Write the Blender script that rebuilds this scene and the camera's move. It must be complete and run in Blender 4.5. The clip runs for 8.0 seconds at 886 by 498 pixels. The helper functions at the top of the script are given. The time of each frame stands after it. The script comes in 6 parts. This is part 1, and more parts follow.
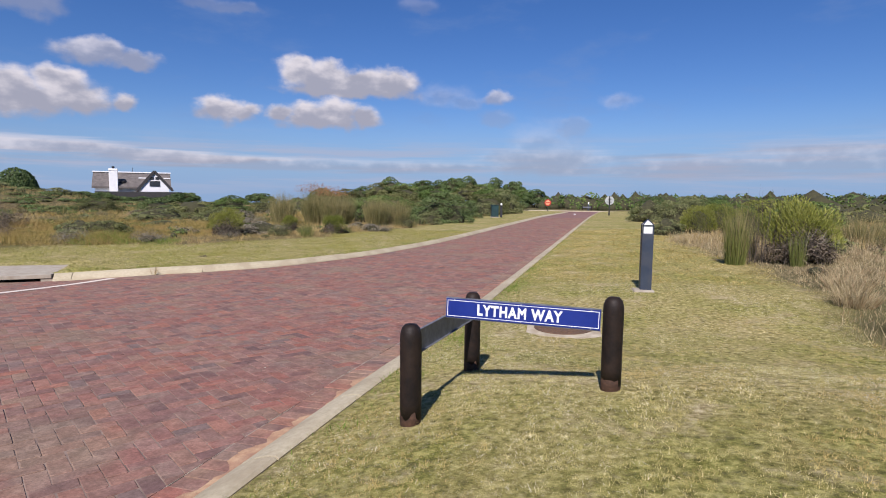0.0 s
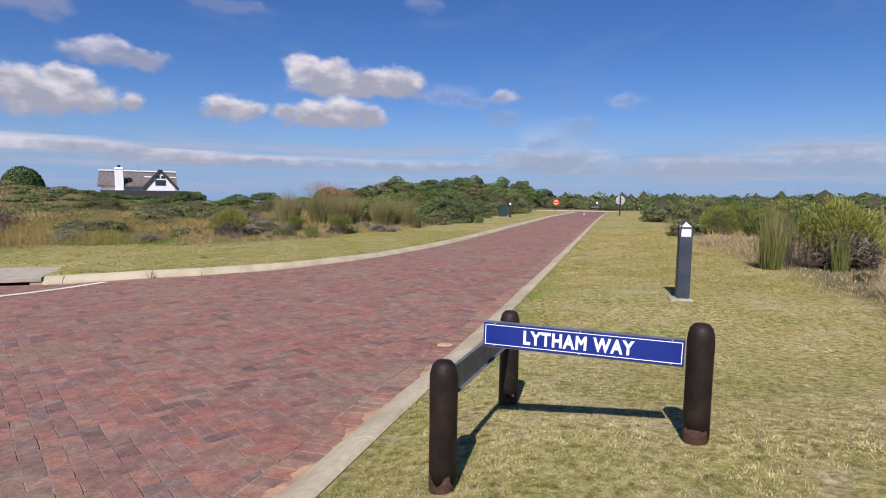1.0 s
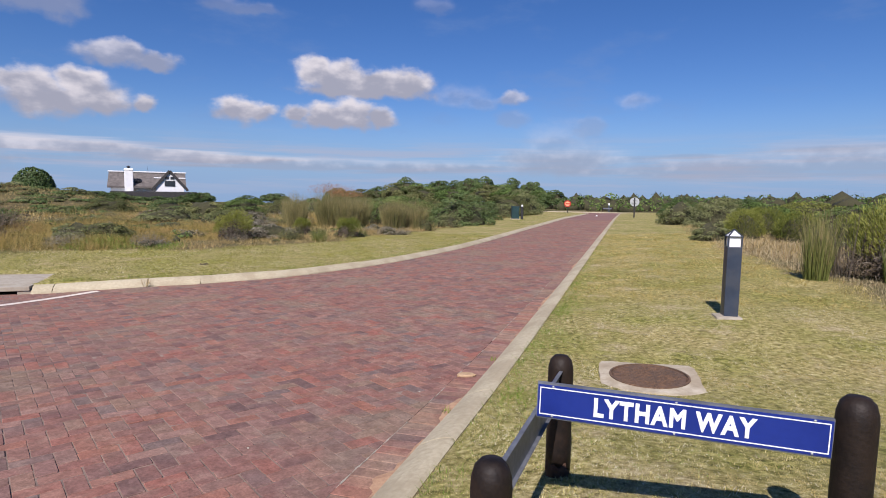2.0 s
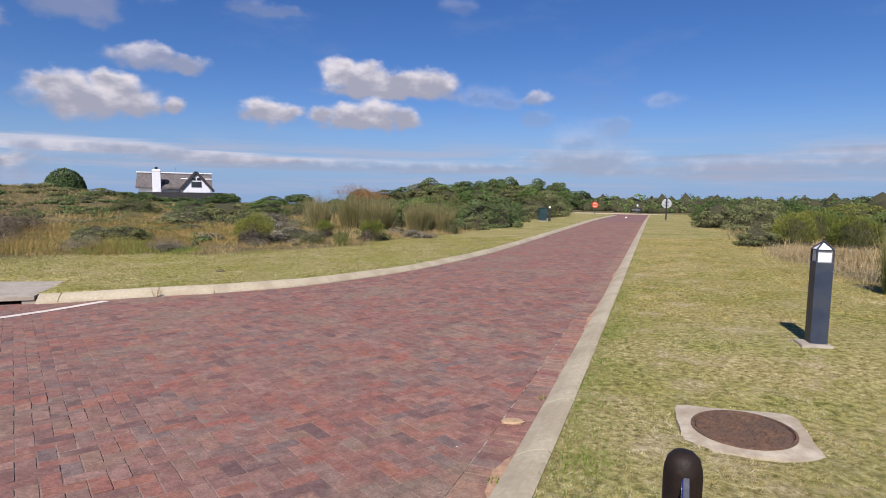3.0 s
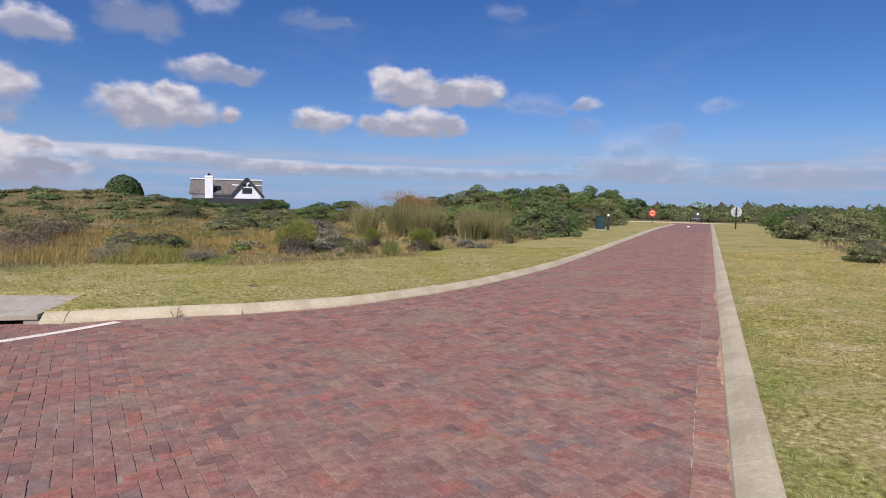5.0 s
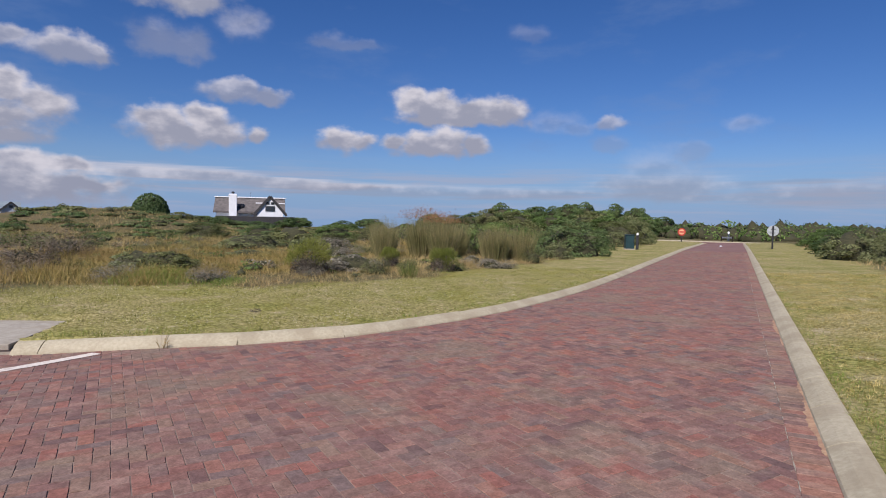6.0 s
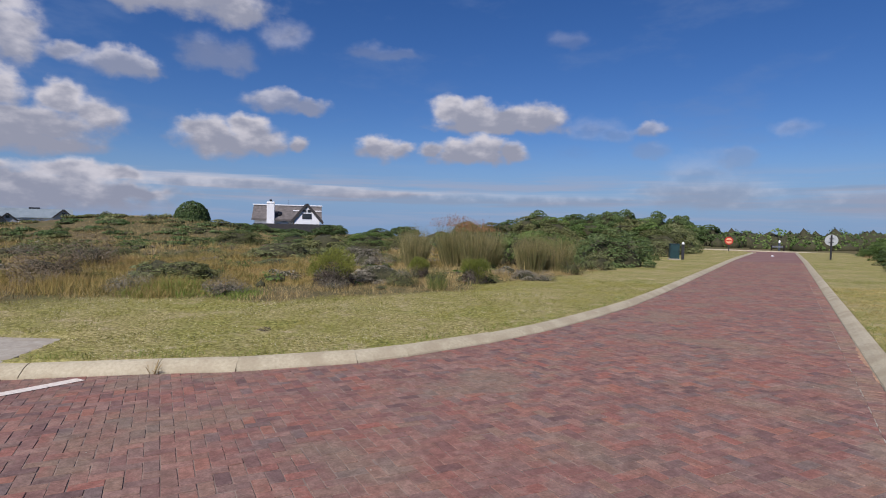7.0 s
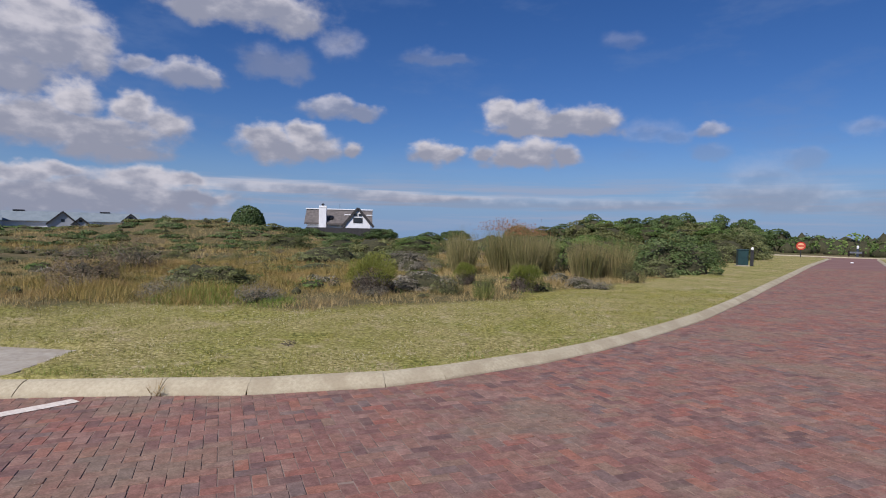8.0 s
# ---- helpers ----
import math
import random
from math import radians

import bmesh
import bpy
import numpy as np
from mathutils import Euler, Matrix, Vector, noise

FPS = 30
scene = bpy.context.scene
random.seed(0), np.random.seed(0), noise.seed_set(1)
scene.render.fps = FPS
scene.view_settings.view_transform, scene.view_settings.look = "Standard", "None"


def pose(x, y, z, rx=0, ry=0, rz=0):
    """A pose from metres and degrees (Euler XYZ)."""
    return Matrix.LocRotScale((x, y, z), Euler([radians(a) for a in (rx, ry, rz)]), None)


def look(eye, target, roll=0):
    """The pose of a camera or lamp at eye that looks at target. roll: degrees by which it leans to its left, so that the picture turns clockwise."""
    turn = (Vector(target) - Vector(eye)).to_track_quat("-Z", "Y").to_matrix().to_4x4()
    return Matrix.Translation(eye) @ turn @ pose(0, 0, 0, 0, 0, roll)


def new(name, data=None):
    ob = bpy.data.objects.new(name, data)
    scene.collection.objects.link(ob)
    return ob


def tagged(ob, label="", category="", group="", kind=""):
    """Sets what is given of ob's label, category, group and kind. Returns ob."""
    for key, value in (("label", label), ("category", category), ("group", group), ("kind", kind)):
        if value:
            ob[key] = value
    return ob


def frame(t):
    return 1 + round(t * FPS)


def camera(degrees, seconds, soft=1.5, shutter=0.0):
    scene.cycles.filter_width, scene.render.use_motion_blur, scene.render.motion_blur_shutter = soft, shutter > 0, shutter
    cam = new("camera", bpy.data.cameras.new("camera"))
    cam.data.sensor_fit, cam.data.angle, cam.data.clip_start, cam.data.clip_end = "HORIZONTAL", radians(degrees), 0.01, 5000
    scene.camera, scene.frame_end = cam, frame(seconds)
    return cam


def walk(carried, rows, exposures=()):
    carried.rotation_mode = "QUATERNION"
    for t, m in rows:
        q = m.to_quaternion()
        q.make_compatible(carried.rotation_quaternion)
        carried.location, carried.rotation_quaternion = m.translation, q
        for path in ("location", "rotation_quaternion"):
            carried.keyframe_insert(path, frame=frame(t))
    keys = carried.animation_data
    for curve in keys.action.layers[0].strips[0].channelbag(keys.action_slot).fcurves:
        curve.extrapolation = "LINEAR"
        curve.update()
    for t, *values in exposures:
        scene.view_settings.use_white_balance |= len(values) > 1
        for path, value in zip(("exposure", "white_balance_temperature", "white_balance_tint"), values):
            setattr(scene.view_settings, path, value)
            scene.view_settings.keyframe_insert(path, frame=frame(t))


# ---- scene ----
cam = camera(76.2, 8.0, soft=1.0)
METRES, EYE, TILT, LEAN, TURN = 7.317, 1.5, -2.4, 0.0, 16.6
ROWS = [
    (0.0, 0.0, 0.0, 0.0, 0.03, -3.02, -0.66),
    (0.5, -0.0083, 0.0482, -0.0017, 0.13, -3.08, -0.71),
    (1.0, -0.0216, 0.0986, 0.0027, 0.61, -3.08, -0.79),
    (1.5, -0.0295, 0.1492, 0.0077, 0.98, -3.03, -0.84),
    (3.0, -0.0595, 0.3229, 0.0256, 3.9, -3.0, -1.0),
    (3.5, -0.0721, 0.3787, 0.0311, 5.67, -2.98, -1.13),
    (4.0, -0.0896, 0.4326, 0.0371, 6.88, -3.0, -1.23),
    (4.5, -0.1098, 0.4921, 0.0315, 7.74, -2.89, -1.34),
    (6.0, -0.1439, 0.7012, 0.033, 10.85, -0.57, -1.59),
    (6.5, -0.1485, 0.7684, 0.0405, 12.65, -0.01, -1.7),
    (7.0, -0.1521, 0.8384, 0.0451, 14.58, 0.07, -1.83),
    (7.5, -0.1607, 0.9076, 0.0477, 17.27, 0.17, -1.95),
    (8.0, -0.1747, 0.9785, 0.0496, 19.78, 0.31, -2.08),
]
EXPOSURE = 0.4
walk(cam, [(t, pose(0, 0, EYE, TILT, LEAN, TURN) @ pose(METRES * x, METRES * y, METRES * z, 90 + pitch, roll, yaw)) for t, x, y, z, yaw, pitch, roll in ROWS],
     [(0.0, EXPOSURE, 6250, 20), (4.5, EXPOSURE, 6250, 20), (6.0, EXPOSURE - 0.2, 6130, 19), (6.8, EXPOSURE - 0.29, 6080, 18), (8.0, EXPOSURE - 0.33, 6080, 18)])

# ---- world: clear blue sky with scattered fair-weather clouds; sun high behind the camera ----
SUN_DIR = Vector((0.07, -1.0, 1.0)).normalized()
SUN_EL = math.asin(SUN_DIR.z)
sun_data = bpy.data.lights.new("sun", "SUN")
sun_data.energy, sun_data.angle, sun_data.color = 4.7, radians(0.55), (1.0, 0.955, 0.88)
sun = new("sun", sun_data)
sun.matrix_world = look((0, 0, 40), Vector((0, 0, 40)) - SUN_DIR)

world = bpy.data.worlds.new("sky")
scene.world = world
world.use_nodes = True
wt = world.node_tree
wt.nodes.clear()


def wn(kind, operation="", use_clamp=False, sky_type="", data_type="", noise_dimensions="", interpolation_type=""):
    n = wt.nodes.new(kind)
    if operation:
        n.operation = operation
    if use_clamp:
        n.use_clamp = True
    if sky_type:
        n.sky_type, n.sun_disc = sky_type, False
    if data_type:
        n.data_type = data_type
    if noise_dimensions:
        n.noise_dimensions = noise_dimensions
    if interpolation_type:
        n.interpolation_type = interpolation_type
    return n


def wmath(op, a, b=None, clamp=False):
    n = wn("ShaderNodeMath", operation=op, use_clamp=clamp)
    for i, v in enumerate((a, b)):
        if v is None:
            continue
        if isinstance(v, (int, float)):
            n.inputs[i].default_value = v
        else:
            wt.links.new(v, n.inputs[i])
    return n.outputs[0]


w_out, w_bg, w_sky = wn("ShaderNodeOutputWorld"), wn("ShaderNodeBackground"), wn("ShaderNodeTexSky", sky_type="NISHITA")
w_sky.sun_elevation, w_sky.sun_rotation = SUN_EL, math.pi - 0.07
w_sky.air_density, w_sky.dust_density, w_sky.ozone_density, w_sky.altitude = 1.0, 0.1, 3.0, 0.0
w_bg.inputs["Strength"].default_value = 0.052
w_tc = wn("ShaderNodeTexCoord")
w_dir = w_tc.outputs["Generated"]
w_sep = wn("ShaderNodeSeparateXYZ")
wt.links.new(w_dir, w_sep.inputs[0])
w_az = wmath("MULTIPLY", wmath("ARCTAN2", w_sep.outputs[0], w_sep.outputs[1]), 180 / math.pi)
w_el = wmath("MULTIPLY", wmath("ARCSINE", w_sep.outputs[2]), 180 / math.pi)
w_pos = wn("ShaderNodeCombineXYZ")
wt.links.new(w_az, w_pos.inputs[0]); wt.links.new(w_el, w_pos.inputs[1])


def wnoise(sx, sy, detail, rough=0.6, shift=0.0):
    m = wn("ShaderNodeVectorMath", operation="MULTIPLY_ADD")
    wt.links.new(w_pos.outputs[0], m.inputs[0])
    m.inputs[1].default_value, m.inputs[2].default_value = (sx, sy, 0), (shift, shift * 0.7, 0)
    n = wn("ShaderNodeTexNoise", noise_dimensions="2D")
    wt.links.new(m.outputs[0], n.inputs["Vector"])
    n.inputs["Scale"].default_value, n.inputs["Detail"].default_value, n.inputs["Roughness"].default_value = 1.0, detail, rough
    return n.outputs["Fac"]


w_hs = wn("ShaderNodeHueSaturation")
w_hs.inputs["Saturation"].default_value = 1.22
wt.links.new(w_sky.outputs["Color"], w_hs.inputs["Color"])
w_gain = wn("ShaderNodeVectorMath", operation="MULTIPLY")
wt.links.new(w_hs.outputs["Color"], w_gain.inputs[0])
w_gain.inputs[1].default_value = (0.85, 1.0, 1.29)
col = w_gain.outputs[0]


def wmix(fac, a, b):
    n = wn("ShaderNodeMix", data_type="RGBA")
    for v, i in ((fac, 0), (a, 6), (b, 7)):
        if isinstance(v, (int, float)):
            n.inputs[i].default_value = v
        elif isinstance(v, tuple):
            n.inputs[i].default_value = (*v, 1)
        else:
            wt.links.new(v, n.inputs[i])
    return n.outputs[2]


def wrange(v, a, b, c, d, smooth=True):
    n = wn("ShaderNodeMapRange", interpolation_type="SMOOTHSTEP" if smooth else "LINEAR")
    wt.links.new(v, n.inputs[0])
    for i, q in enumerate((a, b, c, d)):
        n.inputs[i + 1].default_value = q
    return n.outputs[0]


# blue sea haze, then thin layered cloud low over the horizon
col = wmix(wrange(w_el, 9.0, 0.0, 0.0, 0.88), col, (3.5, 5.8, 9.0))
w_strat = wmath("MULTIPLY", wrange(wnoise(0.045, 0.75, 6, 0.62, 9.0), 0.43, 0.70, 0.0, 0.9), wmath("MULTIPLY", wrange(w_el, 0.2, 1.6, 0.35, 1.0), wrange(w_el, 3.2, 6.5, 1.0, 0.0)))
col = wmix(w_strat, col, (5.9, 6.8, 8.4))
w_veil = wmath("MULTIPLY", wrange(wnoise(0.07, 0.2, 5, 0.6, 57.0), 0.5, 0.8, 0.0, 0.3), wrange(w_el, 3.0, 8.0, 0.0, 1.0))
col = wmix(w_veil, col, (3.2, 4.6, 7.4))

# ragged billows: the place is pushed about by noise before the lobes are drawn
def wwarp(scale, amount, shift):
    m = wn("ShaderNodeVectorMath", operation="MULTIPLY_ADD")
    wt.links.new(w_pos.outputs[0], m.inputs[0])
    m.inputs[1].default_value, m.inputs[2].default_value = (scale, scale * 1.25, 0), (shift, shift * 0.6, 0)
    n = wn("ShaderNodeTexNoise", noise_dimensions="2D")
    wt.links.new(m.outputs[0], n.inputs["Vector"])
    n.inputs["Scale"].default_value, n.inputs["Detail"].default_value, n.inputs["Roughness"].default_value = 1.0, 4, 0.5
    c = wn("ShaderNodeVectorMath", operation="SUBTRACT")
    wt.links.new(n.outputs["Color"], c.inputs[0])
    c.inputs[1].default_value = (0.5, 0.5, 0.5)
    k = wn("ShaderNodeVectorMath", operation="MULTIPLY")
    wt.links.new(c.outputs[0], k.inputs[0])
    k.inputs[1].default_value = (amount, amount * 0.8, 0)
    return k.outputs[0]


w_add = wn("ShaderNodeVectorMath", operation="ADD")
wt.links.new(wwarp(0.34, 1.9, 3.0), w_add.inputs[0])
wt.links.new(w_pos.outputs[0], w_add.inputs[1])
w_bent = w_add.outputs[0]
w_billow = wmath("MULTIPLY", wmath("SUBTRACT", wnoise(0.42, 0.75, 4, 0.5, 31.0), 0.5), 2.2)
w_wisp = wmath("MULTIPLY", wmath("SUBTRACT", wnoise(0.8, 1.2, 4, 0.5, 12.0), 0.5), 0.62)

w_streak = wmath("MULTIPLY", wmath("SUBTRACT", wnoise(0.06, 1.3, 5, 0.55, 5.0), 0.5), 2.2)


def cloud(under, strength, grey, *lobes, edge=1.0, band=False):
    """A heaped cloud over the colour `under`. Lobes: azimuth from +y to the right, elevation, half width, half height, in degrees."""
    d = None
    for az, el, wa, we in lobes:
        m = wn("ShaderNodeVectorMath", operation="MULTIPLY_ADD")
        wt.links.new(w_pos.outputs[0] if band else w_bent, m.inputs[0])
        m.inputs[1].default_value, m.inputs[2].default_value = (1 / wa, 1 / we, 0), (-az / wa, -el / we, 0)
        q = wn("ShaderNodeVectorMath", operation="LENGTH")
        wt.links.new(m.outputs[0], q.inputs[0])
        q = q.outputs["Value"]
        if d is not None:
            n = wn("ShaderNodeMath", operation="SMOOTH_MIN")
            wt.links.new(d, n.inputs[0]); wt.links.new(q, n.inputs[1])
            n.inputs[2].default_value = 0.25
            q = n.outputs[0]
        d = q
    base, top = min(l[1] - l[3] for l in lobes), max(l[1] + l[3] for l in lobes)
    up = wrange(w_el, base, top, 0.0, 1.0, False)
    # crisp heads, soft feet
    ragged = wmath("ADD", d, w_streak if band else w_wisp)
    edge = edge if strength > 0.6 else 2.6
    foot, head = wrange(ragged, 1.45, 0.62, 0.0, strength), wrange(ragged, 0.98 + 0.30 * edge, 0.93 - 0.34 * edge, 0.0, strength)
    dens = wmath("ADD", wmath("MULTIPLY", foot, wmath("SUBTRACT", 1.0, up)), wmath("MULTIPLY", head, up))
    rim = wmath("MULTIPLY", wrange(d, 0.35, 1.0, 0.0, 0.4), up)
    lit = wrange(wmath("ADD", wmath("ADD", up, wmath("MULTIPLY", w_billow, 0.75)), rim), 0.1 + 0.35 * grey, 1.15 + 0.3 * grey, 0.0, 1.0)
    return wmix(dens, under, wmix(lit, (5.6 - 0.9 * grey, 5.9 - 0.9 * grey, 6.8 - 0.9 * grey), (11.1, 10.8, 10.7)))


# long flat bands low in the sky
col = cloud(col, 0.75, 0.2, (-52.0, 3.7, 7.0, 0.7), (-43.0, 3.2, 9.0, 0.55), edge=1.6, band=True)
col = cloud(col, 0.5, 0.6, (-33.0, 2.9, 11.0, 0.6), (-20.0, 2.7, 9.0, 0.6), edge=2.0, band=True)
col = cloud(col, 0.45, 0.5, (-6.0, 3.2, 6.0, 1.2), (7.0, 2.8, 9.0, 1.0), (20.0, 3.3, 9.0, 1.2), (32.0, 3.6, 10.0, 1.3), edge=1.8, band=True)
col = cloud(col, 0.35, 1.2, (17.0, 4.4, 6.0, 0.3), (5.0, 3.9, 3.5, 0.25), edge=1.5, band=True)
# fair-weather heaps
col = cloud(col, 0.95, 0.25, (-72.3, 14.8, 4.4, 3.1), (-68.8, 14.4, 2.3, 2.1), (-73.8, 11.8, 2.6, 1.5), (-68.2, 13.3, 1.7, 1.1), (-71.2, 16.8, 3.9, 1.7))
col = cloud(col, 0.95, 0.2, (-56.1, 19.9, 6.8, 1.6), (-51.5, 19.0, 2.4, 1.3), (-60.5, 19.0, 2.2, 1.0), (-57.6, 21.2, 5.1, 1.8))
col = cloud(col, 0.8, 0.4, (-64.6, 13.7, 1.5, 0.8), (-60.9, 13.5, 2.8, 1.1), (-58.8, 13.4, 1.0, 0.6))
col = cloud(col, 0.5, 0.7, (-54.0, 15.2, 2.1, 1.3), (-51.9, 14.9, 2.0, 1.2), (-47.1, 17.5, 1.8, 1.1))
col = cloud(col, 1.0, 0.35, (-69.6, 10.2, 2.0, 1.5), (-72.3, 8.7, 2.9, 1.6), (-65.2, 9.9, 1.8, 1.4), (-62.7, 8.8, 2.0, 1.4), (-68.8, 7.7, 6.5, 1.5), (-66.7, 6.3, 4.0, 0.9), (-74.1, 8.0, 1.8, 1.7))
col = cloud(col, 0.95, 0.6, (-73.2, 3.9, 2.5, 0.9), (-70.4, 4.3, 2.0, 0.7), (-64.5, 4.0, 3.7, 1.1), (-60.9, 4.1, 1.9, 0.8), (-67.6, 2.3, 10.5, 1.7), (-73.8, 1.8, 4.4, 1.6), (-60.9, 2.4, 4.4, 0.7))
col = cloud(col, 1.0, 0.3, (-54.0, 8.5, 2.2, 1.4), (-50.5, 9.0, 2.1, 1.1), (-49.2, 7.7, 2.6, 1.2), (-52.1, 7.4, 4.0, 1.1), (-45.8, 7.8, 0.9, 0.7))
col = cloud(col, 0.75, 0.7, (-47.6, 11.5, 2.7, 1.0), (-44.6, 11.4, 1.5, 0.7))
col = cloud(col, 0.3, 0.8, (-39.3, 16.7, 1.6, 0.6), (-36.5, 16.5, 2.2, 0.5))
col = cloud(col, 0.22, 0.8, (-19.0, 17.7, 1.7, 0.7))
col = cloud(col, 1.0, 0.3, (-30.7, 11.7, 1.8, 1.3), (-28.4, 11.0, 3.4, 1.5), (-24.6, 10.7, 3.2, 1.2), (-21.8, 10.8, 2.3, 1.3), (-25.9, 9.9, 5.7, 0.6))
col = cloud(col, 1.0, 0.25, (-37.7, 7.7, 2.1, 1.1), (-36.0, 7.7, 1.4, 0.8))
col = cloud(col, 1.0, 0.25, (-32.6, 7.7, 1.4, 0.7), (-29.5, 7.9, 2.2, 1.0), (-27.0, 8.0, 2.3, 1.3), (-24.5, 7.4, 1.5, 0.9), (-28.6, 7.1, 3.9, 0.7))
col = cloud(col, 0.65, 0.5, (-11.4, 9.6, 1.3, 0.7))
col = cloud(col, 0.3, 0.9, (-16.7, 9.7, 2.2, 0.9), (-14.6, 9.0, 1.5, 0.7), (-11.2, 7.5, 1.7, 0.7))
col = cloud(col, 0.3, 0.5, (-3.8, 6.7, 1.6, 0.8), (0.1, 9.1, 1.3, 0.5))
col = cloud(col, 0.28, 0.7, (-7.3, 5.0, 2.3, 1.7), (-6.2, 3.7, 3.7, 1.5), (-9.3, 3.5, 2.6, 1.2))
col = cloud(col, 0.7, 0.4, (40.0, 14.0, 8.0, 3.0), (46.0, 13.5, 5.0, 2.2))
col = cloud(col, 0.8, 0.4, (85.0, 12.0, 9.0, 3.5), (94.0, 11.0, 5.0, 2.0))
col = cloud(col, 0.9, 0.4, (-105.0, 14.0, 10.0, 4.0), (-94.0, 12.0, 6.0, 3.0))
col = cloud(col, 0.8, 0.4, (-140.0, 10.0, 9.0, 3.0), (-131.0, 9.0, 5.0, 2.0))
wt.links.new(col, w_bg.inputs["Color"])
wt.links.new(w_bg.outputs[0], w_out.inputs[0])


# ---- helpers of this scene ----
def mesh_np(name, verts, faces, material=None, smooth=False):
    """A mesh from an array of points and an array of equal-sided faces."""
    verts, faces = np.asarray(verts, np.float32), np.asarray(faces, np.int32)
    me = bpy.data.meshes.new(name)
    n, k = faces.shape
    me.vertices.add(len(verts)); me.loops.add(n * k); me.polygons.add(n)
    me.vertices.foreach_set("co", verts.ravel())
    me.loops.foreach_set("vertex_index", faces.ravel())
    me.polygons.foreach_set("loop_start", np.arange(0, n * k, k, dtype=np.int32))
    if smooth:
        me.polygons.foreach_set("use_smooth", np.ones(n, bool))
    me.update(calc_edges=True)
    if material:
        me.materials.append(material)
    return me


def mesh_bm(name, bm, material=None, smooth=False):
    me = bpy.data.meshes.new(name)
    bmesh.ops.recalc_face_normals(bm, faces=bm.faces)
    if smooth:
        for f in bm.faces:
            f.smooth = True
    bm.to_mesh(me); bm.free()
    if material:
        me.materials.append(material)
    return me


def part(name, bm, material, parent, label="", smooth=False):
    """One mesh object under a thing or a part."""
    data = bm if isinstance(bm, bpy.types.Mesh) else mesh_bm(name, bm, material, smooth)
    ob = new(name, data)
    ob.parent = parent
    if label:
        ob["label"] = label
    return ob


def thing(name, m, label, category, group="", kind="", data=None):
    ob = new(name, data)
    ob.matrix_basis = m
    return tagged(ob, label, category, group, kind)


def box_bm(sx, sy, sz, at=(0, 0, 0), bevel=0.0, bm=None, m=None):
    """A box with its base centre at `at`."""
    bm = bm or bmesh.new()
    r = bmesh.ops.create_cube(bm, size=1)
    t = Matrix.Translation((at[0], at[1], at[2] + sz / 2)) @ Matrix.Diagonal((sx, sy, sz, 1))
    bmesh.ops.transform(bm, matrix=(m @ t) if m else t, verts=r["verts"])
    if bevel:
        es = {e for v in r["verts"] for e in v.link_edges}
        bmesh.ops.bevel(bm, geom=list(es), offset=bevel, segments=2, affect="EDGES", profile=0.6)
    return bm


def lathe_bm(profile, sides=20, bm=None, m=None):
    """A turned solid from (radius, height) pairs, closed at both ends."""
    bm = bm or bmesh.new()
    rings = []
    for r, z in profile:
        ring = []
        for i in range(sides):
            a = 2 * math.pi * i / sides
            p = Vector((r * math.cos(a), r * math.sin(a), z))
            ring.append(bm.verts.new(m @ p if m else p))
        rings.append(ring)
    for a, b in zip(rings, rings[1:]):
        for i in range(sides):
            bm.faces.new((a[i], a[(i + 1) % sides], b[(i + 1) % sides], b[i]))
    bm.faces.new(list(reversed(rings[0]))); bm.faces.new(rings[-1])
    return bm


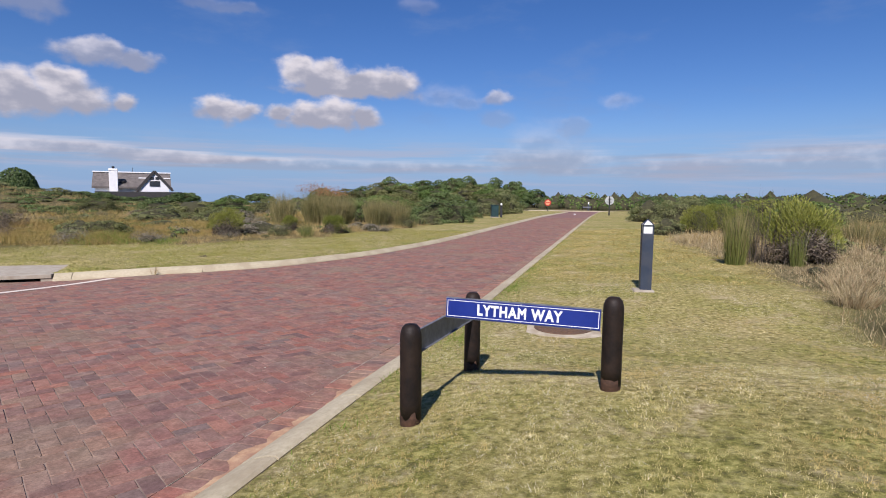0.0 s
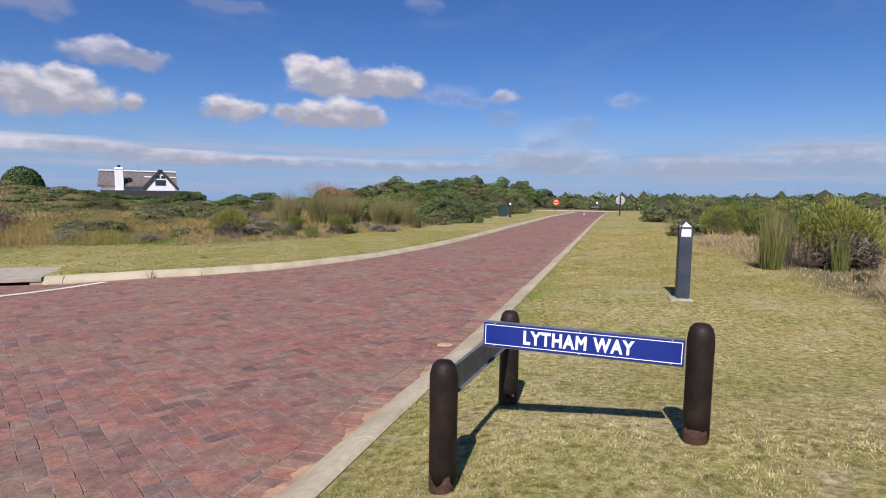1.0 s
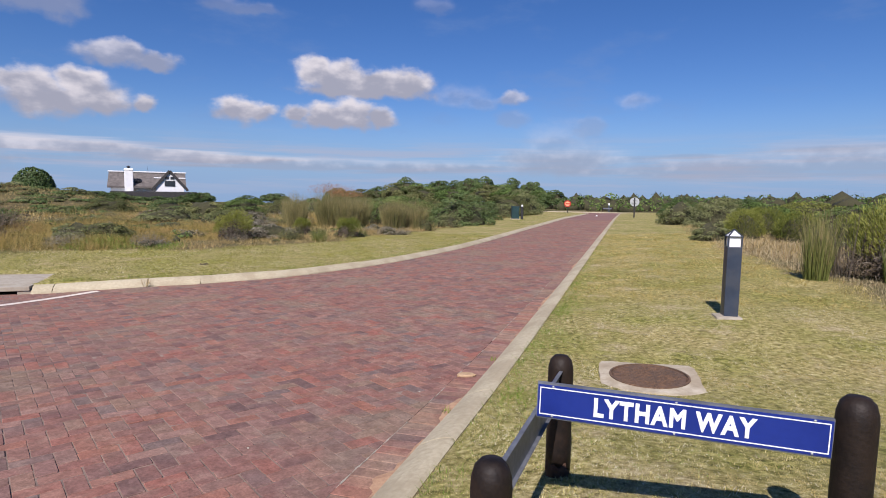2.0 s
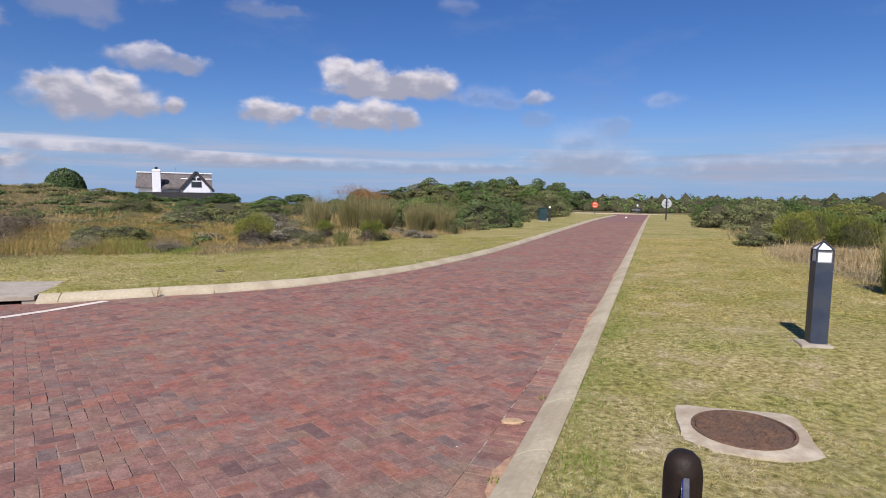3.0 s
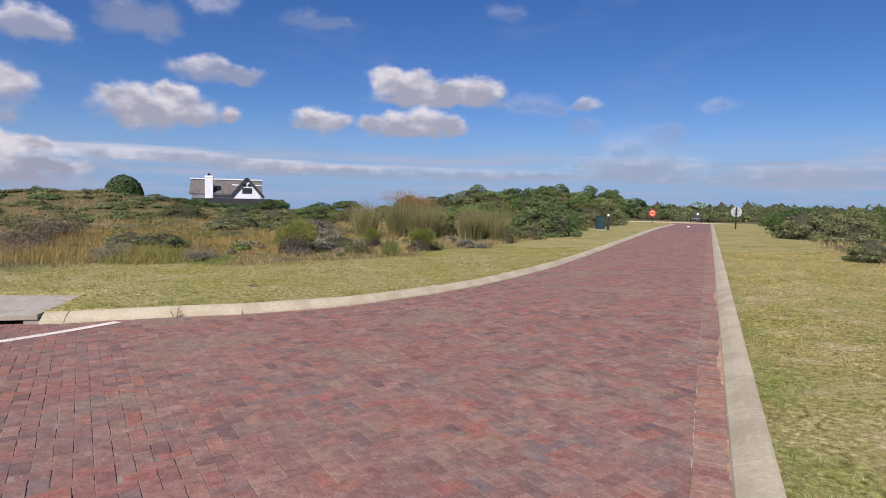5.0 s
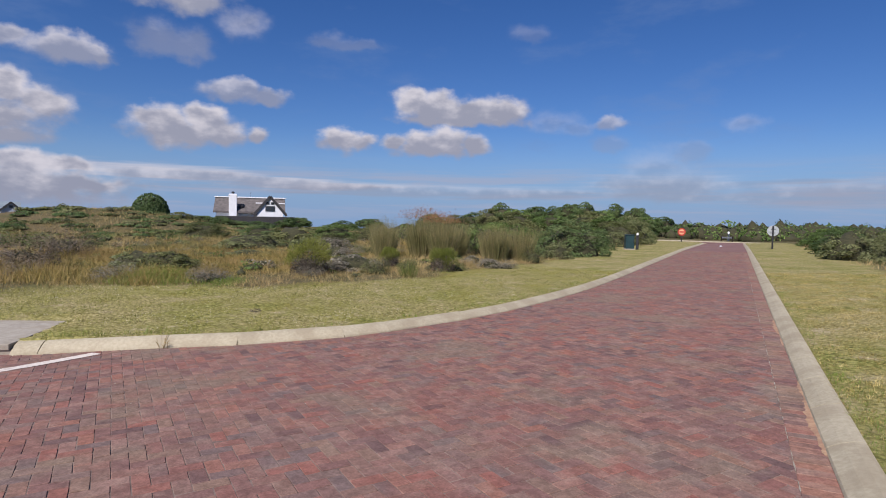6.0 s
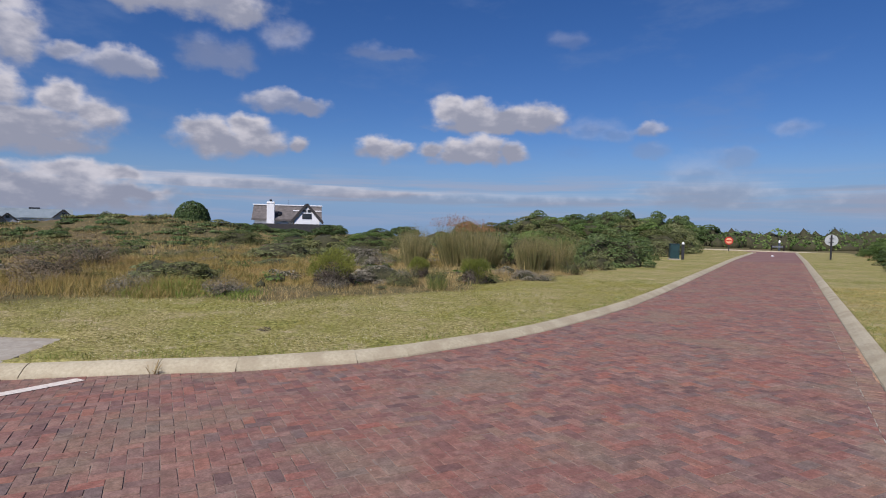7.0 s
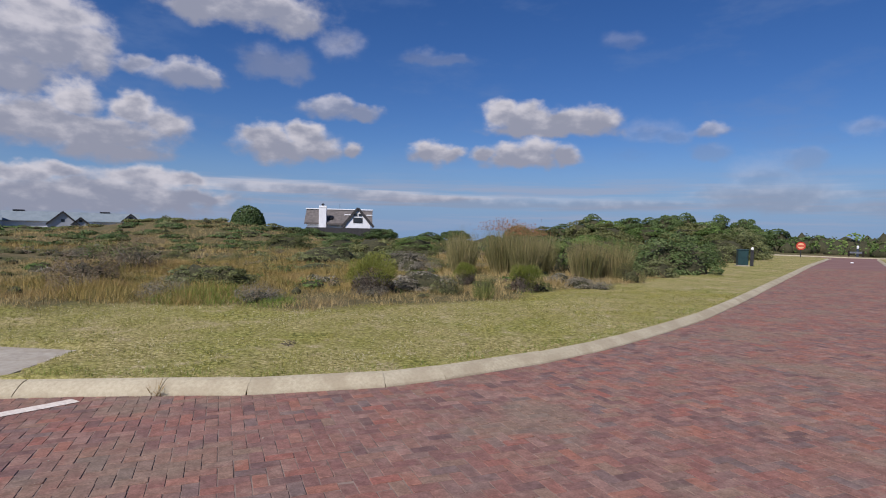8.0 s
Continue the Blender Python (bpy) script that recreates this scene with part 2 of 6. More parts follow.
# ---- materials ----
def material(name, colours, scale=8.0, rough=0.8, island=0.0, obj_random=0.0, patch=None, patch_scale=0.6, patch_amount=0.5, bump=0.0, bump_scale=60.0, metal=0.0, translucent=0.0, detail=6, patch_edge=(0.42, 0.62), spec=0.35):
    """Base colour from a ramp over noise, shifted per piece; a second, larger noise brings in `patch`."""
    mt = bpy.data.materials.new(name)
    mt.use_nodes = True
    t = mt.node_tree
    bsdf, out = t.nodes["Principled BSDF"], t.nodes["Material Output"]
    bsdf.inputs["Roughness"].default_value, bsdf.inputs["Metallic"].default_value = rough, metal
    bsdf.inputs["Specular IOR Level"].default_value = spec
    geo = t.nodes.new("ShaderNodeNewGeometry")
    nz = t.nodes.new("ShaderNodeTexNoise")
    nz.inputs["Scale"].default_value, nz.inputs["Detail"].default_value, nz.inputs["Roughness"].default_value = scale, detail, 0.65
    t.links.new(geo.outputs["Position"], nz.inputs["Vector"])
    fac = nz.outputs["Fac"]
    ramp = t.nodes.new("ShaderNodeValToRGB")

    def mth(op, a, b):
        n = t.nodes.new("ShaderNodeMath"); n.operation = op
        for i, v in enumerate((a, b)):
            if isinstance(v, (int, float)):
                n.inputs[i].default_value = v
            else:
                t.links.new(v, n.inputs[i])
        return n.outputs[0]
    # noise stretched to the ramp's range, then moved per piece
    fac = mth("ADD", mth("MULTIPLY", mth("SUBTRACT", fac, 0.5), 1.9 * (1 - 0.45 * min(1, island + obj_random))), 0.5)
    if island:
        fac = mth("ADD", fac, mth("MULTIPLY", mth("SUBTRACT", geo.outputs["Random Per Island"], 0.5), island))
    if obj_random:
        oi = t.nodes.new("ShaderNodeObjectInfo")
        fac = mth("ADD", fac, mth("MULTIPLY", mth("SUBTRACT", oi.outputs["Random"], 0.5), obj_random))
    t.links.new(fac, ramp.inputs[0])
    els = ramp.color_ramp.elements
    while len(els) < len(colours):
        els.new(0.5)
    for i, c in enumerate(colours):
        els[i].position, els[i].color = (i + 0.5) / len(colours), (*c, 1)
    colour = ramp.outputs["Color"]
    if patch:
        pz = t.nodes.new("ShaderNodeTexNoise")
        pz.inputs["Scale"].default_value, pz.inputs["Detail"].default_value = patch_scale, 5
        t.links.new(geo.outputs["Position"], pz.inputs["Vector"])
        mr = t.nodes.new("ShaderNodeMapRange"); mr.interpolation_type = "SMOOTHSTEP"
        t.links.new(pz.outputs["Fac"], mr.inputs[0])
        mr.inputs[1].default_value, mr.inputs[2].default_value, mr.inputs[4].default_value = patch_edge[0], patch_edge[1], patch_amount
        mx = t.nodes.new("ShaderNodeMix"); mx.data_type = "RGBA"
        t.links.new(mr.outputs[0], mx.inputs[0]); t.links.new(colour, mx.inputs[6]); mx.inputs[7].default_value = (*patch, 1)
        colour = mx.outputs[2]
    t.links.new(colour, bsdf.inputs["Base Color"])
    if bump:
        bz = t.nodes.new("ShaderNodeTexNoise")
        bz.inputs["Scale"].default_value, bz.inputs["Detail"].default_value = bump_scale, 4
        t.links.new(geo.outputs["Position"], bz.inputs["Vector"])
        bp = t.nodes.new("ShaderNodeBump"); bp.inputs["Strength"].default_value, bp.inputs["Distance"].default_value = min(1, bump), 0.01
        t.links.new(bz.outputs["Fac"], bp.inputs["Height"]); t.links.new(bp.outputs[0], bsdf.inputs["Normal"])
    if translucent:
        tr = t.nodes.new("ShaderNodeBsdfTranslucent")
        t.links.new(colour, tr.inputs["Color"])
        ms = t.nodes.new("ShaderNodeMixShader"); ms.inputs[0].default_value = translucent
        t.links.new(bsdf.outputs[0], ms.inputs[1]); t.links.new(tr.outputs[0], ms.inputs[2])
        t.links.new(ms.outputs[0], out.inputs["Surface"])
    return mt


def brick_material(name, per_object=False, sandy=0.0):
    """Fired clay: a colour of its own for each paver, cloudy patches over many, grain and dust within one."""
    mt = bpy.data.materials.new(name)
    mt.use_nodes = True
    t = mt.node_tree
    b = t.nodes["Principled BSDF"]
    b.inputs["Roughness"].default_value, b.inputs["Specular IOR Level"].default_value = 0.9, 0.16
    geo = t.nodes.new("ShaderNodeNewGeometry")
    rnd = t.nodes.new("ShaderNodeObjectInfo").outputs["Random"] if per_object else geo.outputs["Random Per Island"]

    def nz(scale, detail=3, shift=0.0):
        v = t.nodes.new("ShaderNodeVectorMath"); v.operation = "ADD"
        t.links.new(geo.outputs["Position"], v.inputs[0]); v.inputs[1].default_value = (shift, shift * 0.7, 0)
        n = t.nodes.new("ShaderNodeTexNoise")
        n.inputs["Scale"].default_value, n.inputs["Detail"].default_value, n.inputs["Roughness"].default_value = scale, detail, 0.6
        t.links.new(v.outputs[0], n.inputs["Vector"])
        return n.outputs["Fac"]

    def rng_(f, lo, hi, c, d):
        m = t.nodes.new("ShaderNodeMapRange"); m.interpolation_type = "SMOOTHSTEP"
        t.links.new(f, m.inputs[0])
        for i, q in enumerate((lo, hi, c, d)):
            m.inputs[i + 1].default_value = q
        return m.outputs[0]

    def mix(f, a, c, blend="MIX"):
        m = t.nodes.new("ShaderNodeMix"); m.data_type = "RGBA"; m.blend_type = blend
        for v, i in ((f, 0), (a, 6), (c, 7)):
            if isinstance(v, float):
                m.inputs[i].default_value = v
            elif isinstance(v, tuple):
                m.inputs[i].default_value = (*v, 1)
            else:
                t.links.new(v, m.inputs[i])
        return m.outputs[2]

    def grey(f):
        c = t.nodes.new("ShaderNodeCombineColor")
        for i in range(3):
            t.links.new(f, c.inputs[i])
        return c.outputs[0]
    ramp = t.nodes.new("ShaderNodeValToRGB")
    t.links.new(rnd, ramp.inputs[0])
    tones = [(0.138, 0.084, 0.074), (0.200, 0.104, 0.083), (0.174, 0.104, 0.088), (0.246, 0.102, 0.076), (0.210, 0.117, 0.091), (0.188, 0.125, 0.102), (0.226, 0.119, 0.092),
             (0.215, 0.139, 0.099), (0.166, 0.088, 0.076), (0.244, 0.146, 0.115), (0.254, 0.115, 0.079), (0.158, 0.110, 0.096)]
    els = ramp.color_ramp.elements
    while len(els) < len(tones):
        els.new(0.5)
    for i, c in enumerate(tones):
        els[i].position, els[i].color = (i + 0.5) / len(tones), (*c, 1)
    c = mix(rng_(nz(0.75, 3), 0.50, 0.66, 0.0, 0.62), ramp.outputs[0], (0.200, 0.150, 0.105))
    c = mix(rng_(nz(0.9, 3, 40.0), 0.50, 0.68, 0.0, 0.5), c, (0.225, 0.098, 0.074))
    c = mix(rng_(nz(1.3, 3, 80.0), 0.54, 0.70, 0.0, 0.4), c, (0.165, 0.118, 0.100))
    c = mix(rng_(nz(5.0, 4, 10.0), 0.50, 0.72, 0.0, 0.35), c, (0.290, 0.205, 0.155))
    if sandy:
        c = mix(rng_(nz(2.4, 4, 20.0), 0.44, 0.60, 0.0, sandy), c, (0.44, 0.29, 0.165))
    c = mix(1.0, c, grey(rng_(nz(60.0, 4), 0.25, 0.75, 0.86, 1.28)), "MULTIPLY")
    c = mix(1.0, c, grey(rng_(nz(14.0, 3, 5.0), 0.3, 0.7, 0.84, 1.16)), "MULTIPLY")
    t.links.new(c, b.inputs["Base Color"])
    bp = t.nodes.new("ShaderNodeBump"); bp.inputs["Strength"].default_value, bp.inputs["Distance"].default_value = 0.55, 0.008
    t.links.new(nz(38.0, 5), bp.inputs["Height"]); t.links.new(bp.outputs[0], b.inputs["Normal"])
    return mt


m_brick, m_brick_one, m_brick_edge = brick_material("paver_clay"), brick_material("paver_clay_single", True), brick_material("paver_clay_sandy", False, 0.14)
m_sand = material("joint_sand", [(0.11, 0.08, 0.065), (0.20, 0.145, 0.115), (0.30, 0.22, 0.17)], 3, 0.95)
m_drift = material("orange_sand", [(0.30, 0.17, 0.105), (0.41, 0.25, 0.145), (0.50, 0.34, 0.20)], 14, 0.95, patch=(0.27, 0.15, 0.10), patch_scale=6, patch_amount=0.5, bump=0.4, bump_scale=90)
m_pave_far = material("paver_far", [(0.15, 0.086, 0.072), (0.205, 0.106, 0.084), (0.235, 0.130, 0.100)], 9, 0.8, patch=(0.24, 0.145, 0.115), patch_scale=0.5, patch_amount=0.6)
m_kerb = material("kerb_concrete", [(0.355, 0.305, 0.200), (0.42, 0.365, 0.245), (0.48, 0.42, 0.29)], 26, 0.92, obj_random=0.16, patch=(0.29, 0.235, 0.15), patch_scale=2.2, patch_amount=0.5, bump=0.35, bump_scale=150)
m_kerb_foot = material("stained_concrete", [(0.20, 0.17, 0.125), (0.27, 0.23, 0.165)], 9, 0.95, patch=(0.15, 0.12, 0.09), patch_scale=5, patch_amount=0.5, bump=0.4)
m_conc = material("slab_concrete", [(0.29, 0.255, 0.20), (0.36, 0.32, 0.25), (0.41, 0.37, 0.295)], 9, 0.9, patch=(0.27, 0.22, 0.15), patch_scale=3, patch_amount=0.35, bump=0.3, bump_scale=120)
m_surround = material("weathered_surround", [(0.34, 0.29, 0.21), (0.43, 0.37, 0.27), (0.50, 0.44, 0.33)], 14, 0.92, patch=(0.26, 0.20, 0.12), patch_scale=5, patch_amount=0.5, bump=0.4, bump_scale=110)
m_white_line = material("road_paint", [(0.60, 0.52, 0.43), (0.74, 0.67, 0.57)], 25, 0.7, patch=(0.3, 0.2, 0.17), patch_scale=14, patch_amount=0.5, patch_edge=(0.55, 0.7))
m_lawn_blade = material("mown_grass", [(0.14, 0.128, 0.038), (0.30, 0.265, 0.078), (0.52, 0.44, 0.165), (0.80, 0.70, 0.39)], 11.0, 0.75, 0.5, translucent=0.12, patch=(0.43, 0.305, 0.105), patch_scale=1.2, patch_amount=0.65, patch_edge=(0.47, 0.60))
m_lawn_gold = material("mown_grass_golden", [(0.15, 0.12, 0.034), (0.31, 0.245, 0.068), (0.50, 0.39, 0.13), (0.72, 0.60, 0.28)], 3.0, 0.75, 0.5, translucent=0.12, patch=(0.27, 0.25, 0.06), patch_scale=0.7, patch_amount=0.6, patch_edge=(0.5, 0.62))
m_lawn_cool = material("mown_grass_cool", [(0.044, 0.058, 0.008), (0.145, 0.155, 0.024), (0.31, 0.295, 0.060), (0.60, 0.53, 0.19)], 8.0, 0.75, 0.45, translucent=0.12, patch=(0.40, 0.33, 0.09), patch_scale=0.55, patch_amount=0.55, patch_edge=(0.46, 0.62))
m_straw = material("dead_straw", [(0.42, 0.36, 0.20), (0.62, 0.55, 0.36), (0.78, 0.72, 0.54)], 1.5, 0.8, 0.9, translucent=0.2)
m_lawn_green = material("green_grass", [(0.12, 0.19, 0.022), (0.18, 0.27, 0.035), (0.27, 0.31, 0.07)], 2, 0.7, 0.8, translucent=0.3)
m_dry = material("dry_grass", [(0.165, 0.14, 0.05), (0.34, 0.25, 0.095), (0.54, 0.415, 0.18), (0.33, 0.215, 0.085)], 2.6, 0.8, 0.55, translucent=0.12, patch=(0.24, 0.165, 0.065), patch_scale=0.8, patch_amount=0.6, patch_edge=(0.5, 0.6))
m_gold = material("golden_grass", [(0.10, 0.105, 0.026), (0.24, 0.195, 0.052), (0.46, 0.325, 0.10), (0.15, 0.145, 0.036)], 1.4, 0.8, 0.55, translucent=0.12, patch=(0.33, 0.20, 0.085), patch_scale=0.7, patch_amount=0.55, patch_edge=(0.5, 0.62))
m_pale = material("pale_dry_grass", [(0.22, 0.175, 0.085), (0.36, 0.29, 0.15), (0.52, 0.43, 0.25), (0.30, 0.20, 0.10)], 0.7, 0.8, 0.8, translucent=0.12)
m_reed = material("reed_stems", [(0.12, 0.12, 0.04), (0.21, 0.195, 0.07), (0.34, 0.275, 0.125)], 0.8, 0.7, 0.8, translucent=0.15)
m_reed_g = material("reed_stems_green", [(0.10, 0.125, 0.024), (0.16, 0.18, 0.04), (0.22, 0.215, 0.065)], 0.8, 0.7, 0.8, translucent=0.15)
m_reed_tip = material("reed_plumes", [(0.30, 0.13, 0.055), (0.36, 0.19, 0.09)], 3, 0.8, 0.8, translucent=0.15)
LEAF = {
    "green": [(0.055, 0.095, 0.018), (0.105, 0.165, 0.034), (0.19, 0.25, 0.065)],
    "dark": [(0.040, 0.072, 0.018), (0.078, 0.122, 0.033), (0.145, 0.19, 0.062)],
    "olive": [(0.072, 0.080, 0.024), (0.128, 0.138, 0.042), (0.20, 0.205, 0.072)],
    "bright": [(0.10, 0.125, 0.018), (0.19, 0.21, 0.034), (0.31, 0.31, 0.066)],
    "grey": [(0.13, 0.115, 0.08), (0.235, 0.21, 0.15), (0.36, 0.325, 0.245)],
    "brown": [(0.12, 0.088, 0.052), (0.20, 0.150, 0.088), (0.29, 0.225, 0.14)],
    "sage": [(0.088, 0.104, 0.034), (0.155, 0.172, 0.062), (0.245, 0.255, 0.105)],
}
m_far = {k: material("canopy_" + k, [tuple(1.1 * q for q in c) for c in v], 0.22, 0.7, 0.5, translucent=0.2) for k, v in LEAF.items()}
m_leaf = {k: material("leaves_" + k, v, 2.2, 0.6, 0.5, 0.3, translucent=0.2) for k, v in LEAF.items()}
m_twig = material("twigs", [(0.05, 0.038, 0.028), (0.10, 0.08, 0.06)], 10, 0.9)
# twig brown darkened so that it carries the shade inside the crowns
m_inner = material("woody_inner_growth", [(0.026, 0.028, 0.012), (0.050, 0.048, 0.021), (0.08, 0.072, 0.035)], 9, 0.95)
m_skirt = material("dead_twig_skirt", [(0.055, 0.042, 0.03), (0.11, 0.085, 0.06), (0.20, 0.165, 0.12)], 9, 0.9, 0.8)
m_twig_pale = material("pale_dead_twigs", [(0.22, 0.19, 0.15), (0.34, 0.30, 0.25)], 10, 0.9)
m_post = material("creosoted_timber", [(0.007, 0.005, 0.004), (0.012, 0.008, 0.006), (0.02, 0.013, 0.009)], 22, 0.6, patch=(0.03, 0.018, 0.011), patch_scale=7, patch_amount=0.4, bump=0.2, bump_scale=70, spec=0.25)
m_post_base = material("weathered_timber", [(0.035, 0.018, 0.01), (0.075, 0.038, 0.02)], 30, 0.85, bump=0.4)
m_blue = material("blue_enamel", [(0.008, 0.022, 0.17), (0.012, 0.03, 0.21)], 6, 0.35, spec=0.5)
m_white_vinyl = material("white_vinyl", [(0.78, 0.78, 0.78), (0.84, 0.84, 0.84)], 30, 0.45)
m_alu = material("plate_back", [(0.13, 0.14, 0.16), (0.20, 0.21, 0.23)], 18, 0.5, metal=0.3, patch=(0.08, 0.08, 0.09), patch_scale=5, patch_amount=0.5)
m_bollard = material("slate_paint", [(0.022, 0.032, 0.052), (0.033, 0.045, 0.068)], 4, 0.45, spec=0.5, patch=(0.07, 0.07, 0.07), patch_scale=6, patch_amount=0.3)
m_lens = material("lamp_lens", [(0.72, 0.72, 0.70), (0.82, 0.82, 0.80)], 5, 0.3)
m_iron = material("cast_iron", [(0.075, 0.045, 0.028), (0.13, 0.075, 0.044), (0.18, 0.105, 0.06)], 30, 0.75, patch=(0.085, 0.06, 0.045), patch_scale=8, patch_amount=0.5, bump=0.4)
# near-black in place of concrete: the shade in the drain opening, as colour
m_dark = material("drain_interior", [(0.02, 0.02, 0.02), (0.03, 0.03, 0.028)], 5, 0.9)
m_bin = material("green_cabinet", [(0.012, 0.035, 0.038), (0.018, 0.05, 0.052)], 4, 0.5)
m_stone = material("sandstone", [(0.36, 0.24, 0.13), (0.46, 0.32, 0.19)], 25, 0.9, bump=0.4)
m_wall = material("white_render", [(0.72, 0.72, 0.71), (0.80, 0.80, 0.79)], 2, 0.85)
m_thatch = material("thatch", [(0.085, 0.075, 0.07), (0.13, 0.115, 0.105), (0.17, 0.15, 0.135)], 2.5, 0.95, bump=0.5, bump_scale=12)
m_beam = material("dark_barge_board", [(0.03, 0.028, 0.028), (0.05, 0.047, 0.045)], 5, 0.7)
m_glass = material("window_glass", [(0.02, 0.025, 0.03), (0.035, 0.04, 0.045)], 1, 0.12, spec=0.6)
m_roofblue = material("sheet_roof", [(0.19, 0.23, 0.245), (0.24, 0.28, 0.295)], 0.6, 0.6)
m_gablegrey = material("grey_render", [(0.38, 0.40, 0.43), (0.44, 0.46, 0.48)], 1, 0.85)
m_red = material("sign_red", [(0.40, 0.03, 0.02), (0.46, 0.045, 0.03)], 8, 0.4)
m_orange = material("sign_orange", [(0.62, 0.34, 0.19), (0.66, 0.39, 0.22)], 8, 0.4)
m_signback = material("sign_back_grey", [(0.32, 0.34, 0.33), (0.42, 0.44, 0.43)], 6, 0.5)
m_steel = material("dark_steel", [(0.02, 0.02, 0.022), (0.035, 0.035, 0.037)], 6, 0.5)

# ---- the lie of the land ----
EDGE = np.array([(-30.0, -7.5), (-20.0, 0.65), (-12.0, 7.12), (-10.2, 8.58), (-9.2, 9.32), (-8.31, 10.0), (-7.8, 10.55), (-7.38, 11.15), (-7.09, 11.76), (-6.80, 12.56), (-6.51, 13.45), (-6.26, 14.55), (-6.06, 15.95), (-5.84, 18.05), (-5.72, 20.5), (-5.65, 30.0), (-5.65, 72.0), (-5.9, 75.5), (-6.6, 77.6), (-8.5, 79.0)])
RIGHT = -1.85
CROSS = (79.2, 84.2)


def smooth_line(pts, step):
    """Points at even steps along a Catmull-Rom curve through pts."""
    p = np.vstack((2 * pts[0] - pts[1], pts, 2 * pts[-1] - pts[-2]))
    fine = []
    for i in range(1, len(p) - 2):
        n = max(4, int(np.linalg.norm(p[i + 1] - p[i]) / 0.1))
        for u in np.arange(n) / n:
            fine.append(0.5 * (2 * p[i] + (p[i + 1] - p[i - 1]) * u + (2 * p[i - 1] - 5 * p[i] + 4 * p[i + 1] - p[i + 2]) * u * u + (3 * p[i] - p[i - 1] - 3 * p[i + 1] + p[i + 2]) * u ** 3))
    fine = np.array(fine + [pts[-1]])
    s = np.concatenate(([0], np.cumsum(np.linalg.norm(np.diff(fine, axis=0), axis=1))))
    q = np.arange(0, s[-1], step)
    return np.stack((np.interp(q, s, fine[:, 0]), np.interp(q, s, fine[:, 1])), 1)


LEFT = smooth_line(EDGE, 0.25)


def left_dist_exact(x, y):
    """Signed distance from the kerb line on the house side, positive on the verge."""
    x, y = np.atleast_1d(np.asarray(x, float)), np.atleast_1d(np.asarray(y, float))
    a, b = LEFT[:-1], LEFT[1:]
    d, L2 = b - a, ((b - a) ** 2).sum(1)
    out = np.empty(len(x))
    for s in range(0, len(x), 4000):
        px, py = x[s:s + 4000, None], y[s:s + 4000, None]
        u = np.clip(((px - a[:, 0]) * d[:, 0] + (py - a[:, 1]) * d[:, 1]) / L2, 0, 1)
        dx, dy = px - a[:, 0] - u * d[:, 0], py - a[:, 1] - u * d[:, 1]
        k = (dx * dx + dy * dy).argmin(1)
        r = np.arange(len(k))
        cross = d[k, 0] * dy[r, k] - d[k, 1] * dx[r, k]
        out[s:s + 4000] = np.sqrt((dx * dx + dy * dy)[r, k]) * np.sign(cross)
    return out


FX0, FY0, FS = -34.0, -12.0, 0.2
FNX, FNY = 172, 515
_fx, _fy = np.meshgrid(FX0 + FS * np.arange(FNX), FY0 + FS * np.arange(FNY))
FIELD = left_dist_exact(_fx.ravel(), _fy.ravel()).reshape(FNY, FNX)


def left_dist(x, y):
    """The same from a table, for many points."""
    x, y = np.atleast_1d(np.asarray(x, float)), np.atleast_1d(np.asarray(y, float))
    cx, cy = np.clip(x, FX0, FX0 + FS * (FNX - 1.001)), np.clip(y, FY0, FY0 + FS * (FNY - 1.001))
    u, v = (cx - FX0) / FS, (cy - FY0) / FS
    i, j = u.astype(int), v.astype(int)
    u, v = u - i, v - j
    d = FIELD[j, i] * (1 - u) * (1 - v) + FIELD[j, i + 1] * u * (1 - v) + FIELD[j + 1, i] * (1 - u) * v + FIELD[j + 1, i + 1] * u * v
    return d + np.hypot(x - cx, y - cy) * np.sign(d)


def road_dist(x, y):
    """Negative inside the paving, positive outside."""
    x, y = np.atleast_1d(np.asarray(x, float)), np.atleast_1d(np.asarray(y, float))
    d = np.maximum(x - RIGHT, left_dist(x, y))
    d = np.where(y > 77, np.maximum(d, y - CROSS[1]), d)
    return np.minimum(d, np.abs(y - sum(CROSS) / 2) - (CROSS[1] - CROSS[0]) / 2)


def edge_z(y):
    return np.interp(y, [-20, 2, 4, 5.5, 6.8, 10, 15, 30, 48, 60, 75, 90, 200, 600], [0.15, 0.05, 0.025, -0.03, -0.055, -0.075, -0.09, -0.11, -0.16, -0.3, -0.5, -0.62, -1.5, -4])


def road_z(x, y):
    return edge_z(y) + 0.018 * np.clip(np.asarray(x) - RIGHT, -14, 3) - 0.05 * np.exp(-((np.asarray(x) + 10.4) ** 2 + (np.asarray(y) - 8.2) ** 2) / 2.2)


